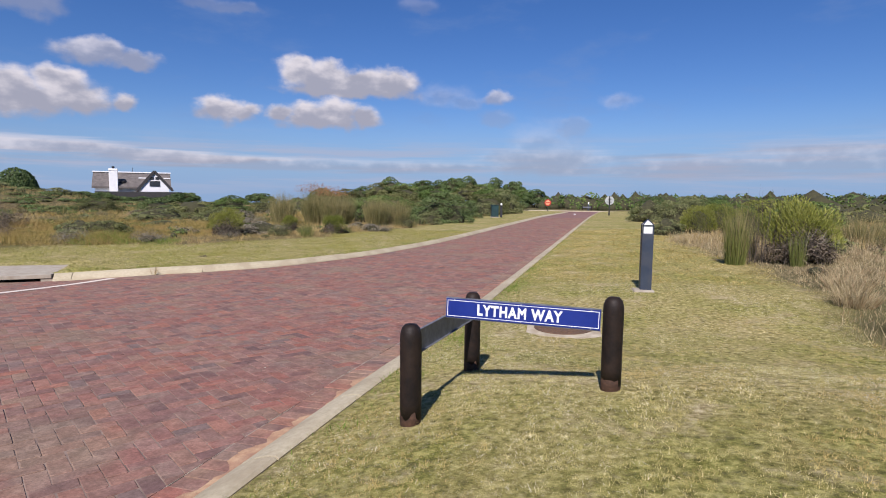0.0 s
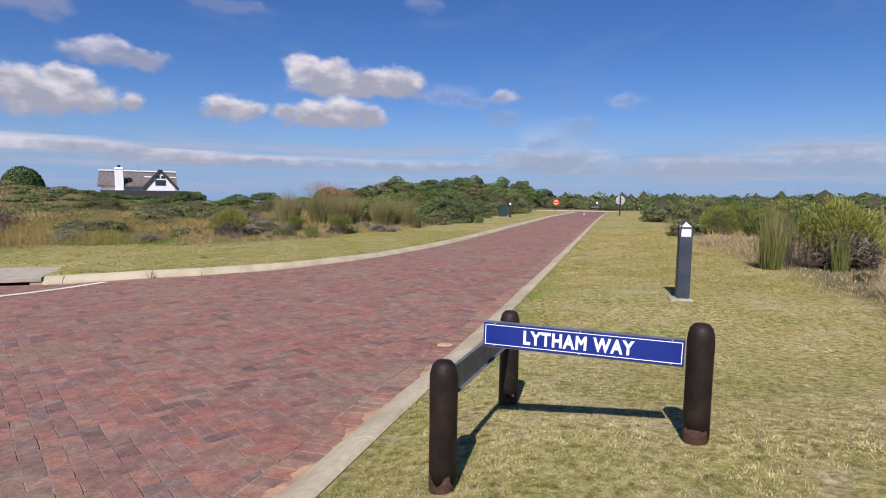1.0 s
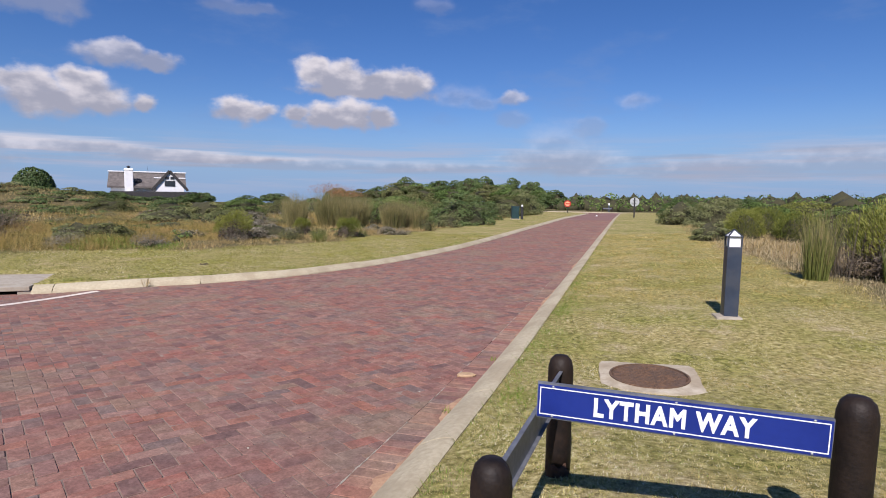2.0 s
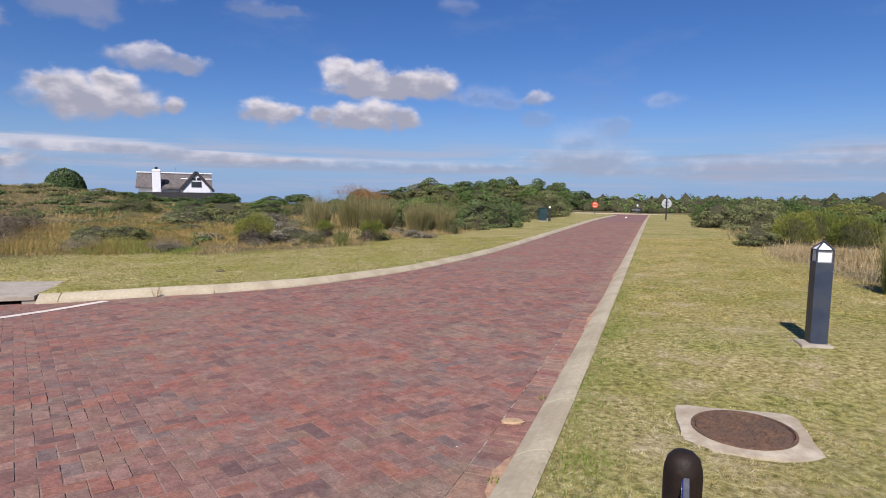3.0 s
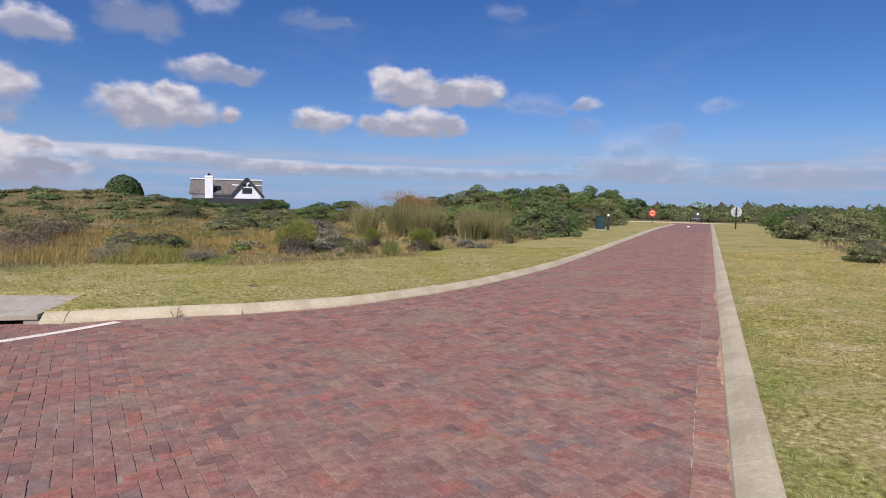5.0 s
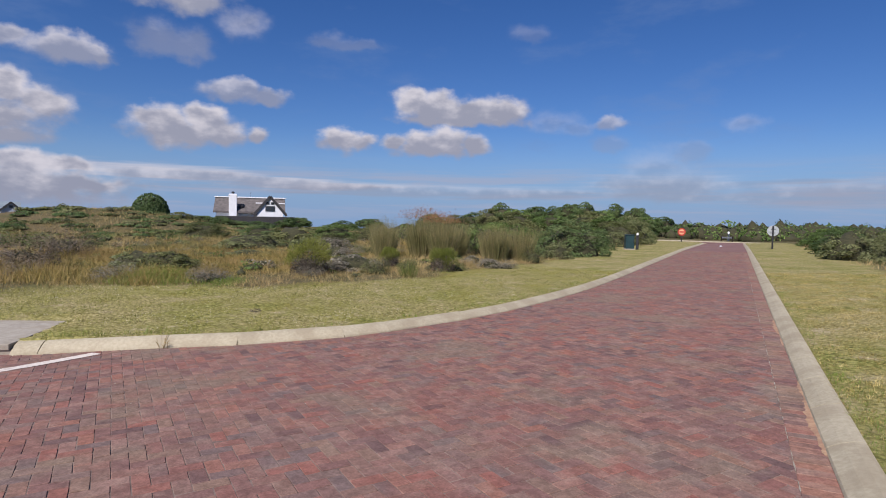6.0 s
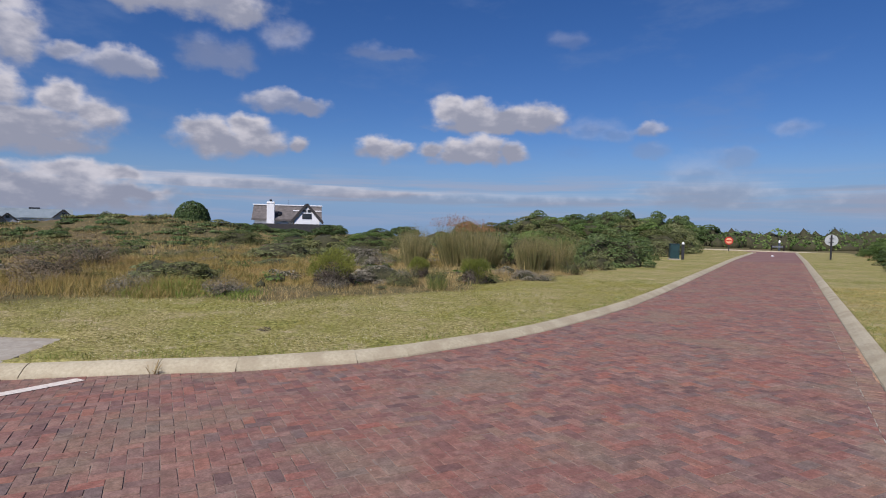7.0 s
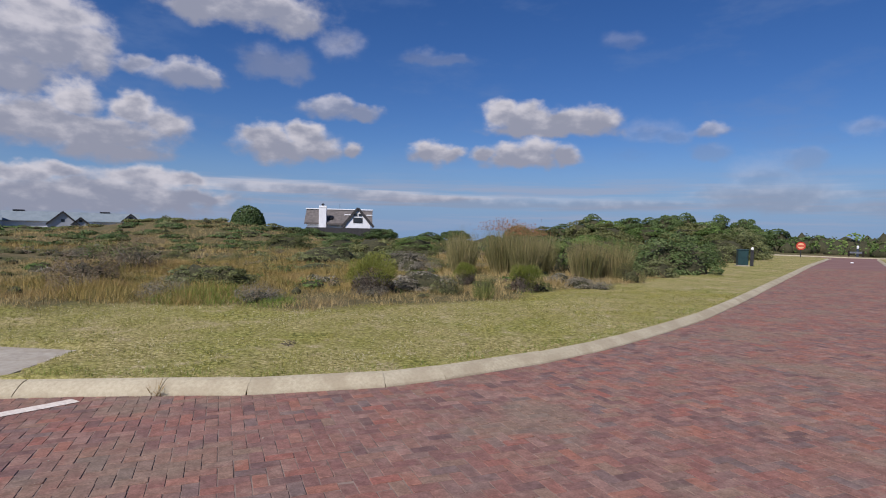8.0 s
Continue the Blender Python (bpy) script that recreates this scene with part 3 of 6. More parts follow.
def verge_z(x, y):
    """Height of the grassed ground on either side."""
    x, y = np.atleast_1d(np.asarray(x, float)), np.atleast_1d(np.asarray(y, float))
    dr, dl = np.maximum(x - RIGHT - 0.28, 0), np.maximum(left_dist(x, y) - 0.28, 0)
    zr = edge_z(y) + 0.085 + np.interp(y, [0, 2.9, 3.5, 5.3, 6.8, 8.7, 15, 40], [0.23, 0.23, 0.22, 0.0, -0.03, 0.08, 0.11, 0.05]) * 1.6 * (1 - np.exp(-dr / 1.6)) + 0.012 * dr
    zl = edge_z(y) + 0.018 * (np.clip(x, -12, -5.65) - RIGHT) + 0.085 + 0.035 * np.exp(-((x + 11.2) ** 2 + (y - 9.4) ** 2) / 1.6) + np.interp(y, [14, 32], [0.045, 0.008]) * np.minimum(dl, 7) + 0.005 * np.clip(dl - 7, 0, 120)
    ta, tr = (x + 55.5) * 0.49 + (y - 36) * 0.87, -(x + 55.5) * 0.87 + (y - 36) * 0.49
    zl = zl + 2.0 * np.exp(-(ta / 10.0) ** 2 - (tr / 10.0) ** 2)
    zl = zl + 0.8 * np.exp(-((x + 30) / 22) ** 2 - ((y - 105) / 25) ** 2)
    z = np.where(x > RIGHT - 1.8, zr, zl)
    far = np.hypot(x, y)
    z = z - np.clip(far - 118, 0, 4000) * (0.004 + 0.018 * np.clip((-x - 15) / 20, 0, 1))
    return z + np.clip((np.maximum(dl, dr) - 5) / 8, 0, 1) * np.clip(far - 9, 0, 30) / 30 * 0.12 * (np.sin(x * 0.31 + 1.3 * np.sin(y * 0.17)) * np.cos(y * 0.27 + 0.6 * np.sin(x * 0.21)))


def ground_z(x, y):
    x, y = np.atleast_1d(np.asarray(x, float)), np.atleast_1d(np.asarray(y, float))
    d = road_dist(x, y)
    k = np.clip((d - 0.06) / 0.16, 0, 1)
    a, b = slab_local(x, y)
    k = np.where((a > 0.55) & (a < 2.5) & (b > -0.1) & (b < 1.2), 0, k)
    z = (road_z(x, y) - 0.2) * (1 - k) + verge_z(x, y) * k
    z = np.where((a > 0.2) & (a < 2.8) & (b > -0.1) & (b < 1.75 + 0.14 * a), np.minimum(z, -0.141), z)
    return z - 0.07 * np.clip((0.47 - np.hypot(x + 0.47, y - 6.30)) / 0.12, 0, 1)


def slab_local(x, y):
    """Place along and behind the kerb line, from the inlet's near end."""
    dx, dy = np.asarray(x) + 10.25, np.asarray(y) - 8.54
    return -0.772 * dx - 0.636 * dy, -0.636 * dx + 0.772 * dy


def gz(x, y):
    return float(ground_z(x, y)[0])


HEATH_L = np.array([(-60.0, -22.0), (-24.0, 3.2), (-19.0, 7.0), (-14.9, 10.6), (-11.85, 13.2), (-10.6, 15.8), (-10.0, 18.3), (-9.6, 26.0), (-9.9, 34.0), (-10.2, 45.0), (-11.5, 60.0), (-14.0, 74.0), (-60.0, 78.0)])


def lawn_mask(x, y):
    """1 on mown grass, 0 in the heath."""
    x, y = np.atleast_1d(np.asarray(x, float)), np.atleast_1d(np.asarray(y, float))
    wob = 0.25 * np.sin(y * 1.7 + np.sin(x * 2.1)) + 0.2 * np.sin(y * 0.6 + 1) + 0.2 * np.sin(x * 1.3)
    right = np.interp(y, [-30, 4, 6.6, 8.5, 13, 16, 19.5, 24, 50, 78], [4.6, 3.4, 2.7, 2.75, 2.5, 2.1, 1.75, 1.9, 2.2, 3.0]) + wob * 0.5 - x
    lx = np.interp(y, HEATH_L[:, 1], HEATH_L[:, 0])
    left = x - lx + wob
    lawn = np.where(x > RIGHT, right, left)
    lawn = np.where(y > 84.5, -1.0, lawn)
    return np.clip(lawn / 0.5 + 0.5, 0, 1)

# ---- ground: one sheet to the horizon ----
gx = np.unique(np.concatenate((-np.geomspace(14, 3000, 60), np.arange(-14, -7, 0.16), np.arange(-7, -1.2, 0.1), np.arange(-1.2, 0.3, 0.08), np.arange(0.3, 4, 0.25), np.geomspace(4, 3000, 60))))
gy = np.unique(np.concatenate((-np.geomspace(3, 3000, 40), np.arange(-3, 5.6, 0.3), np.arange(5.6, 7.0, 0.08), np.arange(7, 9, 0.3), np.arange(9, 20, 0.2), np.arange(20, 90, 0.8), np.geomspace(90, 3000, 50))))
XX, YY = np.meshgrid(gx, gy)
zz = ground_z(XX.ravel(), YY.ravel())
nx_, ny_ = len(gx), len(gy)
ii = (np.arange(ny_ - 1)[:, None] * nx_ + np.arange(nx_ - 1)[None, :]).ravel()
m_ground = bpy.data.materials.new("lawn_and_heath_soil")
m_ground.use_nodes = True


def ground_material(mt):
    t = mt.node_tree
    b = t.nodes["Principled BSDF"]
    b.inputs["Roughness"].default_value, b.inputs["Specular IOR Level"].default_value = 0.95, 0.1
    geo, at = t.nodes.new("ShaderNodeNewGeometry"), t.nodes.new("ShaderNodeAttribute")
    at.attribute_name = "lawn"

    def nz(scale, detail=6):
        n = t.nodes.new("ShaderNodeTexNoise")
        n.inputs["Scale"].default_value, n.inputs["Detail"].default_value, n.inputs["Roughness"].default_value = scale, detail, 0.7
        t.links.new(geo.outputs["Position"], n.inputs["Vector"])
        return n.outputs["Fac"]

    def ramp(f, stops):
        r = t.nodes.new("ShaderNodeValToRGB")
        t.links.new(f, r.inputs[0])
        while len(r.color_ramp.elements) < len(stops):
            r.color_ramp.elements.new(0.5)
        for e, (p, c) in zip(r.color_ramp.elements, stops):
            e.position, e.color = p, (*c, 1)
        return r.outputs[0]

    def mix(f, a, c):
        m = t.nodes.new("ShaderNodeMix"); m.data_type = "RGBA"
        t.links.new(f, m.inputs[0]); t.links.new(a, m.inputs[6]); t.links.new(c, m.inputs[7])
        return m.outputs[2]
    fine = ramp(nz(20, 9), [(0.36, (0.075, 0.066, 0.022)), (0.45, (0.23, 0.195, 0.07)), (0.54, (0.35, 0.295, 0.12)), (0.64, (0.60, 0.52, 0.27))])
    green = ramp(nz(17, 9), [(0.37, (0.06, 0.062, 0.015)), (0.48, (0.175, 0.175, 0.040)), (0.61, (0.40, 0.37, 0.12))])
    straw = ramp(nz(26, 9), [(0.36, (0.14, 0.105, 0.05)), (0.48, (0.34, 0.275, 0.14)), (0.62, (0.58, 0.50, 0.31))])
    big = t.nodes.new("ShaderNodeMapRange"); t.links.new(nz(0.55, 4), big.inputs[0]); big.inputs[1].default_value, big.inputs[2].default_value = 0.40, 0.62
    mid = t.nodes.new("ShaderNodeMapRange"); t.links.new(nz(1.7, 4), mid.inputs[0]); mid.inputs[1].default_value, mid.inputs[2].default_value = 0.54, 0.68
    lawn = mix(mid.outputs[0], mix(big.outputs[0], fine, green), straw)
    soil = ramp(nz(3, 8), [(0.3, (0.065, 0.054, 0.028)), (0.5, (0.14, 0.11, 0.055)), (0.7, (0.23, 0.18, 0.095))])
    scrub = ramp(nz(0.8, 8), [(0.3, (0.05, 0.055, 0.022)), (0.6, (0.11, 0.105, 0.045))])
    far = t.nodes.new("ShaderNodeMapRange"); t.links.new(nz(0.12, 3), far.inputs[0]); far.inputs[1].default_value, far.inputs[2].default_value = 0.40, 0.60
    t.links.new(mix(at.outputs["Fac"], mix(far.outputs[0], soil, scrub), lawn), b.inputs["Base Color"])
    bp = t.nodes.new("ShaderNodeBump"); bp.inputs["Strength"].default_value, bp.inputs["Distance"].default_value = 0.7, 0.03
    t.links.new(nz(45, 6), bp.inputs["Height"]); t.links.new(bp.outputs[0], b.inputs["Normal"])


ground_material(m_ground)
ground_me = mesh_np("ground", np.stack((XX.ravel(), YY.ravel(), zz), 1), np.stack((ii, ii + 1, ii + nx_ + 1, ii + nx_), 1), m_ground, True)
ground_me.attributes.new("lawn", "FLOAT", "POINT").data.foreach_set("value", lawn_mask(XX.ravel(), YY.ravel()).astype(np.float32))
thing("ground", Matrix(), "mown yellow-green lawn verges running into dry coastal heath", "ground", kind="structure", data=ground_me)

# ---- paved road: bed, herringbone pavers, edge course, kerbs ----
bx = np.concatenate((-np.geomspace(14, 40, 8)[::-1], np.arange(-13.6, RIGHT, 0.4), [RIGHT + 0.12]))
by = np.concatenate((-np.geomspace(2, 40, 8)[::-1], np.arange(-1.6, 20, 0.4), np.arange(20, 86, 1.5)))
BX, BY = np.meshgrid(bx, by)
bz = road_z(BX.ravel(), BY.ravel())
keep = (road_dist(BX.ravel(), BY.ravel()) < 0.55)
FAR_Y = 46.0
bi = (np.arange(len(by) - 1)[:, None] * len(bx) + np.arange(len(bx) - 1)[None, :]).ravel()
quads = np.stack((bi, bi + 1, bi + len(bx) + 1, bi + len(bx)), 1)
quads = quads[keep[quads].all(1)]
qc = np.stack((BX.ravel(), BY.ravel()), 1)[quads].mean(1)
built = (qc[:, 1] < FAR_Y) & (qc[:, 1] > -4.0) & (qc[:, 0] > -14.5)
V = np.stack((BX.ravel(), BY.ravel(), bz), 1)
Vb = V.copy(); Vb[:, 2] -= 0.0042
road = thing("road", Matrix(), "red-brown clay brick road in herringbone bond, worn and dusty", "road", kind="structure", data=mesh_np("road", Vb, quads[built], m_sand, True))
Vf = V.copy(); Vf[:, 2] -= 0.003
part("far_paving", mesh_np("far_paving", Vf, quads[~built], m_pave_far, True), None, road)
cx = np.arange(-60, 61, 4.0)
cv = np.array([(x, y, float(road_z(-4.0, y)) - 0.01) for y in np.linspace(CROSS[0] - 2.0, CROSS[1], 4) for x in cx])
ci = (np.arange(3)[:, None] * len(cx) + np.arange(len(cx) - 1)[None, :]).ravel()
thing("cross_road", Matrix(), "distant crossing road paved in red-brown brick", "road", kind="structure",
                   data=mesh_np("cross_road", cv, np.stack((ci, ci + 1, ci + len(cx) + 1, ci + len(cx)), 1), m_pave_far))

PW, PL, GAP = 0.107, 0.214, 0.0045
ANG = radians(32.2)
UX, UY = Vector((math.sin(ANG), math.cos(ANG))), Vector((-math.cos(ANG), math.sin(ANG)))


def clip_half(poly, nx, ny, c):
    """The part of a polygon where nx*x + ny*y <= c."""
    out = []
    for (ax, ay), (bx2, by2) in zip(poly, poly[1:] + poly[:1]):
        da, db = nx * ax + ny * ay - c, nx * bx2 + ny * by2 - c
        if da <= 0:
            out.append((ax, ay))
        if (da < 0) != (db < 0) and abs(da - db) > 1e-9:
            u = da / (da - db)
            out.append((ax + u * (bx2 - ax), ay + u * (by2 - ay)))
    return out


def prism(poly, z, verts, faces, lift, tilt, depth=0.012):
    """A paver: chamfered top over straight sides."""
    n, k = len(poly), len(verts)
    mx, my = sum(p[0] for p in poly) / n, sum(p[1] for p in poly) / n
    for f, dz in ((1.0, -depth), (1.0, -0.003), (0.965, 0.0)):
        for x, y in poly:
            verts.append((mx + (x - mx) * f, my + (y - my) * f, z(x, y) + lift + dz + tilt[0] * (x - mx) + tilt[1] * (y - my)))
    for r in (0, n):
        for i in range(n):
            j = (i + 1) % n
            faces.append((k + r + i, k + r + j, k + r + n + j, k + r + n + i))
    faces.append(tuple(k + 2 * n + i for i in range(n)))


def worn_corners(poly, rng):
    """A four-sided outline with each corner knocked off by its own small amount."""
    out = []
    for i, p in enumerate(poly):
        a, b = poly[i - 1], poly[(i + 1) % 4]
        for q in (a, b):
            L = math.hypot(q[0] - p[0], q[1] - p[1])
            k = min(0.3, (0.016 if rng.random() < 0.12 else rng.uniform(0.002, 0.008)) / L)
            out.append((p[0] + (q[0] - p[0]) * k, p[1] + (q[1] - p[1]) * k))
    return out


rng = random.Random(4)
chip = lambda: rng.uniform(-0.0012, 0.0026)
near_bricks, rest_v, rest_f = [], [], []
zf = lambda x, y: float(edge_z(y) + 0.018 * (x - RIGHT) - 0.05 * math.exp(-((x + 10.4) ** 2 + (y - 8.2) ** 2) / 2.2))
# corner of each paver on the herringbone lattice, in paver widths
cells = []
for i in range(-170, 520):
    for j in range(-130, 330):
        k = (i - j) % 4
        if k == 0:
            cells.append((i, j, 2, 1))
        elif k == 3:
            cells.append((i, j, 1, 2))
ca = np.array(cells, float)
mid_u, mid_v = (ca[:, 0] + ca[:, 2] / 2) * PW, (ca[:, 1] + ca[:, 3] / 2) * PW
mxs, mys = mid_u * UX.x + mid_v * UY.x, mid_u * UX.y + mid_v * UY.y
ok = (mxs < RIGHT - 0.11) & (mxs > -14.5) & (mys > -4) & (mys < FAR_Y)
ca, mxs, mys = ca[ok], mxs[ok], mys[ok]
rd = road_dist(mxs, mys)
ok = rd < 0.12
ca, mxs, mys = ca[ok], mxs[ok], mys[ok]
for (ci_, cj_, du, dv), px, py in zip(ca, mxs, mys):
    lift, tilt = rng.uniform(-0.0024, 0.0024), (rng.uniform(-0.02, 0.02), rng.uniform(-0.02, 0.02))
    if -5.75 < px < -3.55 and 4.9 < py < 7.95 and len(near_bricks) < 300:
        near_bricks.append((px, py, du > dv, lift, tilt))
        continue
    g = GAP / 2 + rng.uniform(-0.0012, 0.0012)
    u0, u1, v0, v1 = ci_ * PW + g, (ci_ + du) * PW - g, cj_ * PW + g, (cj_ + dv) * PW - g
    poly = [(u * UX.x + v * UY.x, u * UX.y + v * UY.y) for u, v in ((u0 + chip(), v0 + chip()), (u1 - chip(), v0 + chip()), (u1 - chip(), v1 - chip()), (u0 + chip(), v1 - chip()))]
    if py < 13.0 and px > -11.0:
        poly = worn_corners(poly, rng)
    if px > RIGHT - 0.45:
        poly = clip_half(poly, 1, 0, RIGHT - 0.2225)
        if len(poly) < 3 or max(p[0] for p in poly) - min(p[0] for p in poly) < 0.02:
            continue
    prism(poly, zf, rest_v, rest_f, lift, tilt)
edge_v, edge_f = [], []
y = -4.0
while y < FAR_Y:
    w = PW * rng.uniform(0.97, 1.02)
    x0 = RIGHT - 0.219 + rng.uniform(-0.003, 0.003)
    prism([(x0, y + 0.003), (RIGHT + 0.02, y + 0.003), (RIGHT + 0.02, y + w - 0.003), (x0, y + w - 0.003)], zf, edge_v, edge_f, rng.uniform(-0.002, 0.003), (0, rng.uniform(-0.02, 0.02)))
    y += w
sv, sf = [], []
y = 0.5
while y < 30:
    w, half = rng.uniform(0.05, 0.22), rng.uniform(0.003, 0.007)
    if rng.random() < 0.5:
        k = len(sv)
        for yy, hw_ in ((y, 0.001), (y + w * 0.5, half), (y + w, 0.001)):
            for o in (-hw_, hw_):
                sv.append((RIGHT - 0.2205 + o, yy, zf(RIGHT - 0.22, yy) - 0.0002))
        sf += [(k, k + 1, k + 3, k + 2), (k + 2, k + 3, k + 5, k + 4)]
    y += w
tagged(part("joint_sand", mesh_np("joint_sand", sv, sf, m_conc), None, road, "pale sand caught in the joint beside the edge course"), kind="stuff")
edge_me = bpy.data.meshes.new("edge_course")
edge_me.from_pydata(edge_v, [], edge_f)
edge_me.materials.append(m_brick_edge)
tagged(part("edge_course", edge_me, None, road, "row of sandy pavers laid square to the kerb"), kind="stuff")
rest_me = bpy.data.meshes.new("paving_bricks")
rest_me.from_pydata(rest_v, [], rest_f)
rest_me.materials.append(m_brick)
tagged(part("paving_bricks", rest_me, None, road, "red, plum and orange clay pavers"), kind="stuff")
hl, hw = (PL - GAP) / 2, (PW - GAP) / 2
brick_meshes = []
for k in range(8):
    bv, bf = [], []
    prism(worn_corners([(-hl + chip(), -hw + chip()), (hl - chip(), -hw + chip()), (hl - chip(), hw - chip()), (-hl + chip(), hw - chip())], rng), lambda x, y: 0.0, bv, bf, 0, (0, 0))
    me = bpy.data.meshes.new("brick")
    me.from_pydata(bv, [], bf)
    me.materials.append(m_brick_one)
    brick_meshes.append(me)
for px, py, along_u, lift, tilt in near_bricks:
    b = new("brick", brick_meshes[rng.randrange(8)])
    b.parent = road
    b.matrix_basis = pose(px, py, zf(px, py) + lift, math.degrees(tilt[1]), -math.degrees(tilt[0]) - 1.03, 0) @ pose(0, 0, 0, 0, 0, math.degrees(math.atan2(UX.y, UX.x)) + (0 if along_u else 90))


def kerb_unit(p0, p1, side, zfun, rise=1.0, width=1.0):
    """One mountable kerb stone from p0 to p1 (front line), `side` towards the verge."""
    d = (p1 - p0).normalized()
    n = Vector((-d.y, d.x)) * side
    bm = bmesh.new()
    prof = [(0.0, -0.16), (0.0, 0.006), (0.012, 0.022), (0.11, 0.068), (0.19, 0.092), (0.255, 0.099), (0.28, 0.088), (0.28, -0.16)]
    prof = [(o * width - 0.03 * (rise - 1) / 0.35, h) for o, h in prof]
    L = (p1 - p0).length
    rings = []
    for s in (0.005, 0.012, L - 0.012, L - 0.005):
        q = p0 + d * s
        inset = 0.002 if s in (0.005, L - 0.005) else 0.0
        rings.append([bm.verts.new((q.x + n.x * o, q.y + n.y * o, zfun(q.x, q.y) + h * (rise if h > 0 else 1) - (inset if h > 0 else 0))) for o, h in prof])
    for a, b in zip(rings, rings[1:]):
        for i in range(len(prof)):
            j = (i + 1) % len(prof)
            bm.faces.new((a[i], a[j], b[j], b[i]))
    bm.faces.new(rings[0]); bm.faces.new(list(reversed(rings[-1])))
    return bm


def kerb_line(name, label, pts, side, zfun, rise=lambda y: 1.0, width=1.0):
    k = thing(name, Matrix(), label, "kerb", kind="structure")
    for a, b in zip(pts, pts[1:]):
        part("kerb_stone", kerb_unit(Vector(a), Vector(b), side, zfun, rise(a[1]), width), m_kerb, k)
    return k


kerb_line("kerb_right", "pale sloping concrete kerb along a straight lawn verge", [(RIGHT, y) for y in np.arange(-6.55, 79, 1.0)], -1, zf, width=0.87)
curve = smooth_line(EDGE, 0.05)
along = np.concatenate(([0], np.cumsum(np.linalg.norm(np.diff(curve, axis=0), axis=1))))
s_inlet = along[np.hypot(curve[:, 0] + 10.25, curve[:, 1] - 8.54).argmin()]
s_joint = [along[np.hypot(curve[:, 0] - x, curve[:, 1] - y).argmin()] for x, y in ((-8.97, 9.37), (-8.28, 9.96), (-7.385, 11.09), (-6.98, 11.71), (-6.43, 13.37))]
s_bend = [s_inlet - 0.32, s_inlet] + s_joint + list(np.arange(s_joint[-1] + 1.2, along[-1], 1.2))
pts = [(float(np.interp(s, along, curve[:, 0])), float(np.interp(s, along, curve[:, 1]))) for s in s_bend]
kerb_left = kerb_line("kerb_left", "pale sloping concrete kerb sweeping round the corner", pts, 1, zf, rise=lambda y: 1.35 - 0.35 * min(1.0, max(0.0, (y - 9.6) / 4)), width=0.9)


def kerb_strip(name, s0, s1, out0, out1, z0, z1, mat, label):
    """A narrow band along the foot of the kerb: its far edge (offset, height) and near edge, thinning to nothing at s1."""
    v, f = [], []
    ss = np.linspace(s0, s1, 24)
    for i, q in enumerate(ss):
        x, y = np.interp(q, along, curve[:, 0]), np.interp(q, along, curve[:, 1])
        x2, y2 = np.interp(q + 0.05, along, curve[:, 0]), np.interp(q + 0.05, along, curve[:, 1])
        d = Vector((x2 - x, y2 - y)).normalized()
        n = Vector((d.y, -d.x))
        k = 1 - (i / 23) ** 2 * 0.85 + 0.12 * math.sin(i * 2.3)
        z = zf(x, y)
        for o, h in ((out0, z0), (out0, z0 + (z1 - z0) * k), (out0 + (out1 - out0) * k, z0 + (z1 - z0) * k * 0.8), (out0 + (out1 - out0) * k, z0)):
            v.append((x + n.x * o, y + n.y * o, z + h))
        if i:
            a = 4 * (i - 1)
            for j in range(4):
                f.append((a + j, a + (j + 1) % 4, a + 4 + (j + 1) % 4, a + 4 + j))
    part(name, mesh_np(name, v, f, mat), None, kerb_left, label)


kerb_strip("stained_foot", s_inlet - 0.3, s_joint[0], -0.03, 0.014, -0.05, 0.034, m_kerb_foot, "dark stained foot of the kerb stone")
kerb_strip("mortar_strip", s_inlet - 0.3, s_joint[0], 0.012, 0.042, -0.02, 0.007, m_kerb, "thin pale mortar strip at the kerb foot")
s_back = np.arange(s_inlet - 2.4, max(0, s_inlet - 18), -1.0)[::-1]
kerb_line("kerb_side_street", "pale sloping concrete kerb of the side street", [(float(np.interp(s, along, curve[:, 0])), float(np.interp(s, along, curve[:, 1]))) for s in s_back], 1, zf)
kerb_line("kerb_far", "distant pale concrete kerb across the end of the road", [(x, CROSS[1]) for x in np.arange(-40, 30, 2.0)], 1, lambda x, y: float(road_z(-4.0, CROSS[1])) + 0.02)

# orange sand blown against the kerb over the edge course
rd_ = np.random.default_rng(31)
dv_, df_ = [], []
for y0, y1, wmax in ((-1.0, 4.6, 0.13), (4.9, 5.7, 0.07), (6.7, 8.0, 0.06), (9.2, 11.5, 0.07), (13.5, 16.0, 0.06)):
    ys = np.arange(y0, y1, 0.045)
    wob = np.convolve(rd_.uniform(0, 1, len(ys) + 8), np.ones(9) / 9, "valid") + 0.25 * np.convolve(rd_.uniform(-1, 1, len(ys) + 2), np.ones(3) / 3, "valid")
    w = np.clip((wob - 0.28) * 2.4, 0.03, 1) * wmax * np.sin(np.pi * (ys - y0) / (y1 - y0)) ** 0.4
    for i, (yy, ww) in enumerate(zip(ys, w)):
        z = zf(RIGHT, yy)
        for o, h in ((0.012, 0.010), (-ww * 0.55, 0.0058), (-ww, -0.001)):
            dv_.append((RIGHT + o, yy, z + h))
        if i:
            k = len(dv_) - 6
            df_ += [(k, k + 3, k + 4, k + 1), (k + 1, k + 4, k + 5, k + 2)]
thing("sand_drift", Matrix(), "orange sand drifted thinly against the kerb over the bricks", "sand", kind="stuff", data=mesh_np("sand_drift", dv_, df_, m_drift, True))

